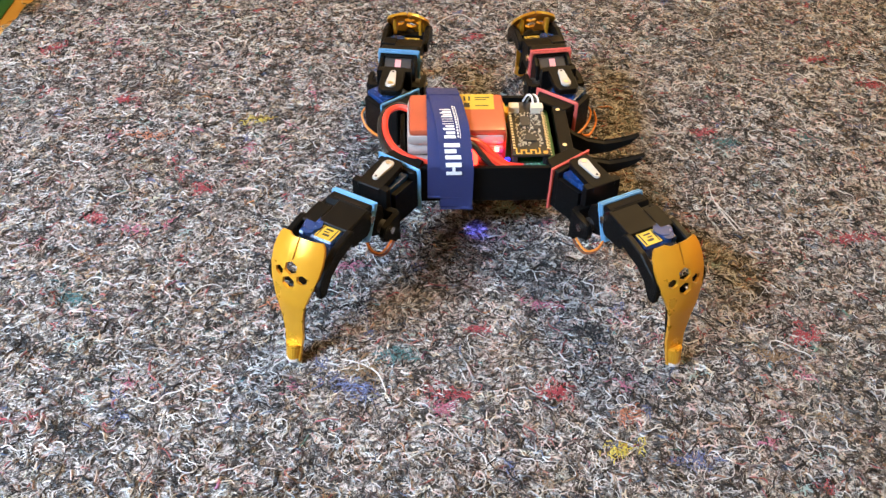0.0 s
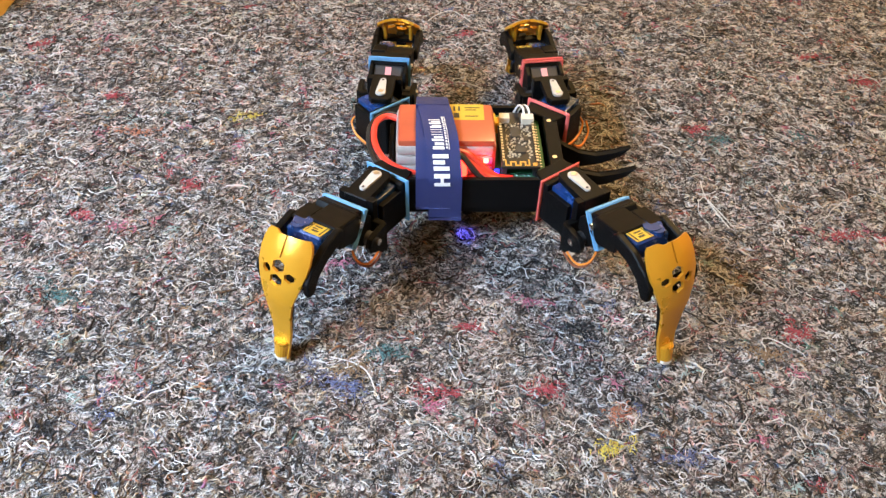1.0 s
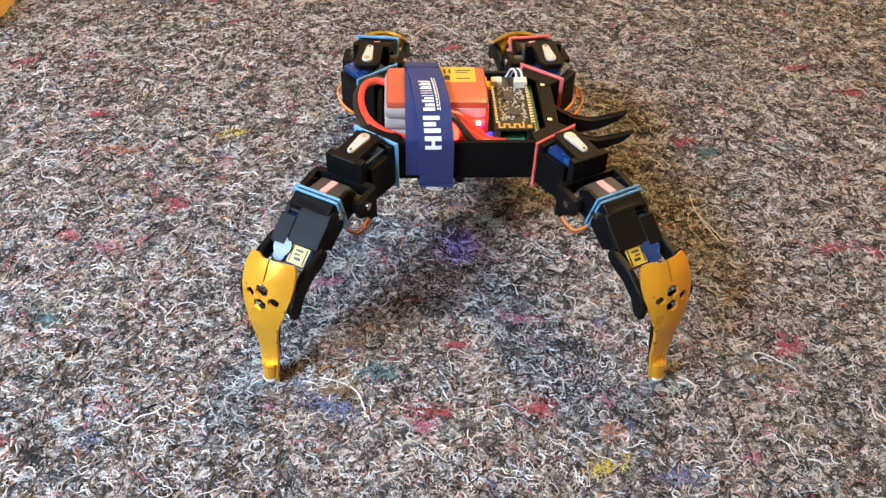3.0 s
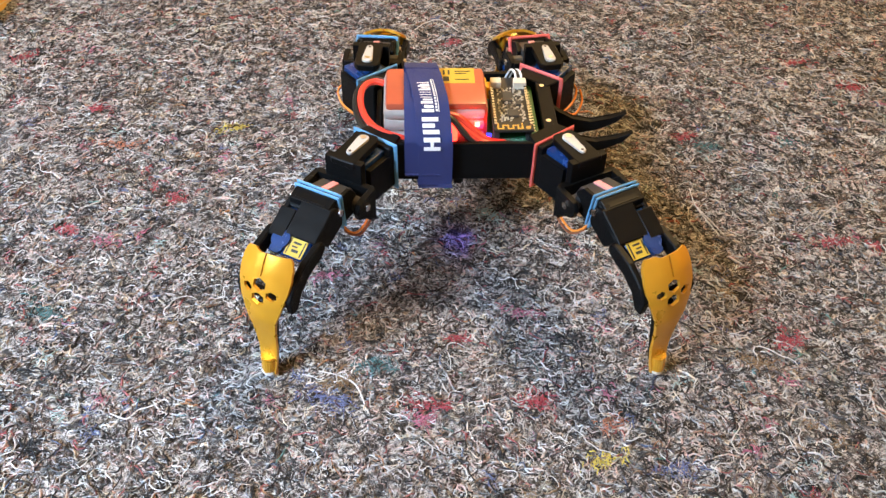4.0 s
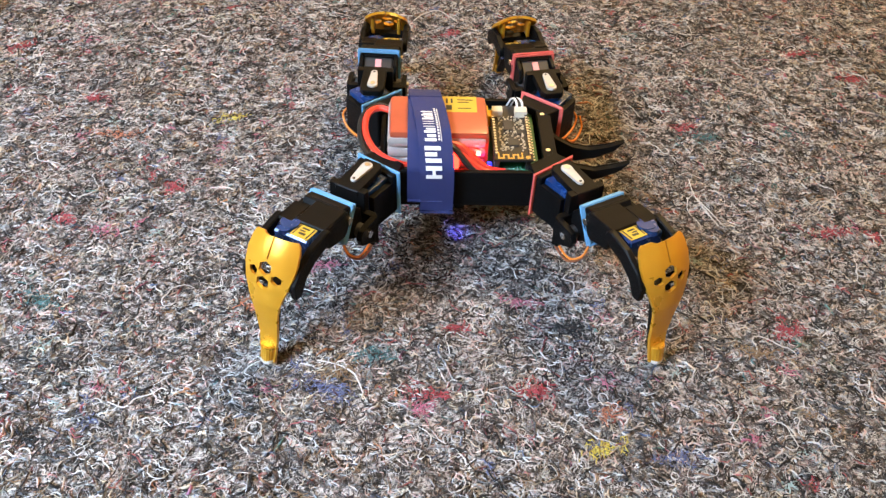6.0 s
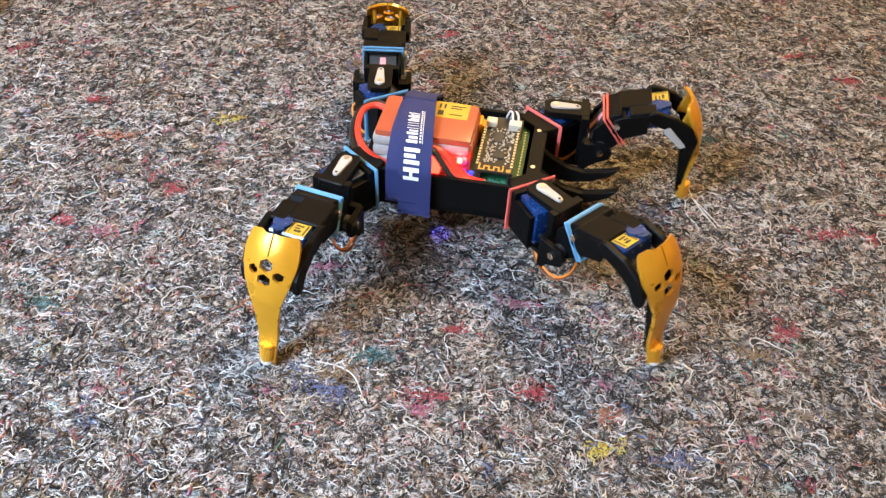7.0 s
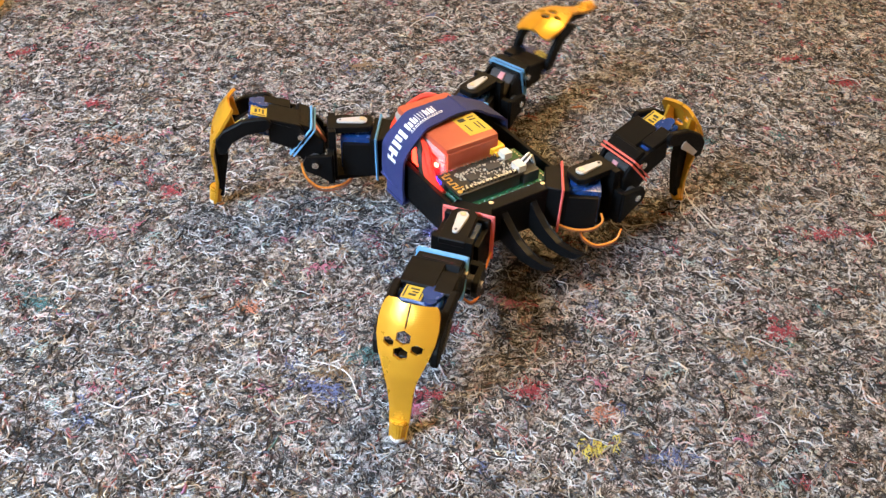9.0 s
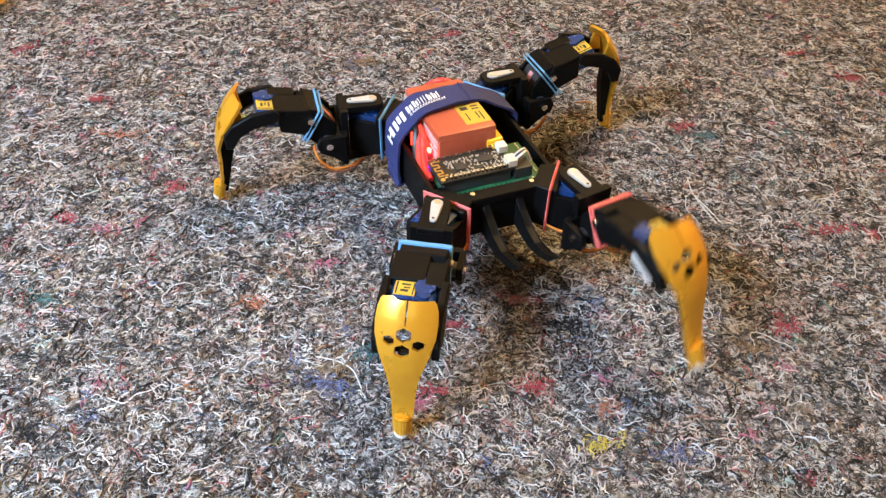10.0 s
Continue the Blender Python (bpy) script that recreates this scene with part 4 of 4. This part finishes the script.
    for s in (-1, 1):
        prism(bm, [(13.5, -6), (22.0, -6), (20.0, 2.0), (15.5, 5.0)], s * 8.0 - 1, s * 8.0 + 1, "y", 0.4)
    part("rib", bm, GOLD, ob, "gold ribs behind the shield")
    return ob


body()
battery()
strap()
electronics()
wires()
LEG_PARTS = {}
for leg_name in LEGS:
    hip_case(leg_name)
    LEG_PARTS[leg_name] = coxa(leg_name), femur(leg_name), tibia(leg_name)


# ---- what moves ----
def sampler(ts, rows):
    """Smooth monotone curves through rows of numbers."""
    ts, v = np.array(ts), np.array(rows, float)
    h, d = np.diff(ts)[:, None], np.diff(v, axis=0) / np.diff(ts)[:, None]
    m = np.zeros_like(v)
    same = d[:-1] * d[1:] > 0
    w1, w2 = 2 * h[1:] + h[:-1], h[1:] + 2 * h[:-1]
    with np.errstate(divide="ignore", invalid="ignore"):
        mid = (w1 + w2) / (w1 / d[:-1] + w2 / d[1:])
    m[1:-1] = np.where(same, mid, 0)

    def at(t):
        i = int(min(max(np.searchsorted(ts, t, "right") - 1, 0), len(ts) - 2))
        s = (t - ts[i]) / h[i, 0]
        s = min(max(s, 0), 1)
        return (v[i] * (1 + 2 * s) * (1 - s) ** 2 + m[i] * h[i] * s * (1 - s) ** 2 + v[i + 1] * s * s * (3 - 2 * s) + m[i + 1] * h[i] * s * s * (s - 1))
    return at


def limb_poses(leg, inverse, toe):
    """Poses of hip, thigh and shin in the robot's space that set the toe on a point of the world."""
    sx, sy, m = LEGS[leg]
    p = inverse @ Vector(toe) * 1000
    hub = Vector((sx * HX, sy * HY, HZ))
    turn = math.atan2(p.y - hub.y, p.x - hub.x)
    r, z = math.hypot(p.x - hub.x, p.y - hub.y) - COXA, p.z - (HZ - DROP)
    d = min(max(math.hypot(r, z), 30), FEMUR + TIBIA - 0.3)
    lift = math.atan2(z, r) + math.acos((FEMUR ** 2 + d * d - TIBIA ** 2) / (2 * FEMUR * d))
    kx, kz = FEMUR * math.cos(lift), FEMUR * math.sin(lift)
    q = math.atan2(z * d / math.hypot(r, z) - kz, r * d / math.hypot(r, z) - kx)
    base = Matrix.Translation(hub * MM) @ Matrix.Rotation(turn, 4, "Z")
    hip = base @ Matrix.Translation(Vector((COXA, 0, -DROP)) * MM)
    return (base, hip @ Matrix.Rotation(FEMUR_REST - lift, 4, "Y"), hip @ Matrix.Translation(Vector((kx, 0, kz)) * MM) @ Matrix.Rotation(TIBIA_REST - q, 4, "Y"))


BODY = [
    (0.0, pose(0.01452, 0.07789, 0.02663, 0.26, -0.72, 2.75)),
    (0.5, pose(0.01384, 0.07538, 0.02732, 0.40, -1.10, 3.20)),
    (1.0, pose(0.01425, 0.07239, 0.02134, 0.54, -0.47, 1.97)),
    (1.5, pose(0.01479, 0.07584, 0.03905, 0.68, 0.07, 3.26)),
    (2.0, pose(0.01360, 0.07394, 0.04850, 0.02, -0.08, 4.15)),
    (2.5, pose(0.01452, 0.07679, 0.05164, -0.41, -0.16, 2.73)),
    (4.0, pose(0.01477, 0.07636, 0.04687, 0.12, -0.54, 1.98)),
    (4.5, pose(0.01638, 0.07532, 0.03199, 0.51, -0.29, 2.02)),
    (5.0, pose(0.01665, 0.07390, 0.02475, 0.62, 0.25, 1.81)),
    (5.5, pose(0.01665, 0.07420, 0.02451, 0.61, 0.16, 1.72)),
    (5.7, pose(0.01685, 0.07429, 0.02433, 0.46, 0.14, 1.19)),
    (6.2, pose(0.01685, 0.07429, 0.02433, 0.46, 0.14, 1.19)),
    (6.75, pose(0.01273, 0.07212, 0.02282, 0.34, 0.35, -10.36)),
    (7.0, pose(0.01273, 0.07212, 0.02282, 0.34, 0.35, -10.36)),
    (7.2, pose(0.01406, 0.06697, 0.02101, 1.76, 0.81, -22.78)),
    (7.4, pose(0.02178, 0.06454, 0.01918, 2.63, 1.10, -27.03)),
    (7.5, pose(0.02072, 0.06572, 0.01950, 2.75, 0.98, -27.46)),
    (7.8, pose(0.01839, 0.06468, 0.01885, 2.27, -0.19, -25.97)),
    (8.0, pose(0.01739, 0.06497, 0.01907, 1.67, -0.32, -36.17)),
    (8.2, pose(0.02306, 0.05905, 0.02392, 1.10, -0.42, -40.77)),
    (8.5, pose(0.02235, 0.05668, 0.02537, 0.33, -0.71, -41.64)),
    (8.8, pose(0.02661, 0.05523, 0.02140, -0.97, -2.07, -54.34)),
    (9.0, pose(0.02201, 0.06531, 0.01850, -1.41, -2.08, -57.09)),
    (9.3, pose(0.02268, 0.06438, 0.02205, -1.27, -1.53, -55.98)),
    (9.5, pose(0.02377, 0.06514, 0.02160, -0.92, -1.42, -60.94)),
    (9.7, pose(0.01993, 0.06907, 0.02254, -0.60, -1.33, -67.29)),
    (10.0, pose(0.01936, 0.06599, 0.02235, -0.38, -1.39, -68.14)),
]
TOES = {
    "a": [(0.00, -75.8, -42.0, 0.0), (7.00, -75.8, -42.0, 0.0), (7.50, -75.8, -42.0, 0.0), (7.68, -75.8, -42.0, 0.0), (7.80, -83.7, -57.2, 40.0), (7.90, -113.3, -33.5, 50.0), (8.00, -134.1, -1.9, 55.0), (8.10, -146.5, 20.5, 58.0), (8.20, -154.8, 48.1, 58.0), (8.30, -144.1, 68.0, 60.0), (8.40, -139.9, 73.8, 45.0), (8.50, -120.5, 77.4, 0.0), (10.00, -120.5, 77.4, 0.0)],
    "b": [(0.00, 109.6, -37.4, 0.0), (7.02, 109.6, -37.4, 0.0), (7.10, 144.0, -43.8, 35.0), (7.20, 91.5, -88.4, 45.0), (7.30, 67.1, -93.1, 45.0), (7.40, 35.5, -104.9, 45.0), (7.50, 6.1, -99.8, 45.0), (7.60, -10.3, -93.4, 45.0), (7.70, -3.5, -88.0, 0.0), (8.55, -3.5, -88.0, 0.0), (8.90, -10.0, -85.7, 0.0), (10.00, -10.0, -85.7, 0.0)],
    "c": [(0.00, -28.1, 219.3, 0.0), (7.00, -28.1, 219.3, 0.0), (7.45, -11.5, 224.9, 0.0), (8.10, -18.6, 223.5, 0.0), (8.53, -18.6, 223.5, 0.0), (8.60, -13.6, 225.5, 40.0), (8.70, 20.4, 204.5, 75.0), (8.80, 40.4, 204.5, 75.0), (9.00, 113.5, 233.6, 55.0), (9.10, 126.4, 217.2, 50.0), (9.20, 106.6, 172.9, 25.0), (9.30, 110.8, 155.7, 0.0), (10.00, 110.8, 155.7, 0.0)],
    "d": [(0.00, 44.3, 220.6, 0.0), (6.30, 44.3, 220.6, 0.0), (6.50, 100.5, 207.0, 45.0), (6.80, 179.1, 145.1, 50.0), (6.90, 166.3, 123.8, 35.0), (7.00, 147.3, 89.0, 0.0), (9.30, 147.3, 89.0, 0.0), (9.50, 181.6, 101.6, 55.0), (9.70, 180.0, 36.6, 50.0), (9.80, 163.7, -13.8, 50.0), (10.00, 125.1, -56.5, 15.0)],
}


def motions():
    flat = [(*m.translation, *m.to_euler()) for _, m in BODY]
    at = sampler([t for t, _ in BODY], flat)
    toe_at = {leg: sampler([r[0] for r in rows], [r[1:] for r in rows]) for leg, rows in TOES.items()}
    times = [i / 10 for i in range(101)]
    rows = {leg: ([], [], []) for leg in LEGS}
    trunk = []
    for t in times:
        v = at(t)
        m = Matrix.LocRotScale(v[:3], Euler(v[3:]), None)
        trunk.append((t, m))
        inv = m.inverted()
        for leg in LEGS:
            for out, q in zip(rows[leg], limb_poses(leg, inv, toe_at[leg](t) * MM)):
                out.append((t, q))
    walk(robot, trunk)
    for leg in LEGS:
        for ob, out in zip(LEG_PARTS[leg], rows[leg]):
            walk(ob, out)


motions()
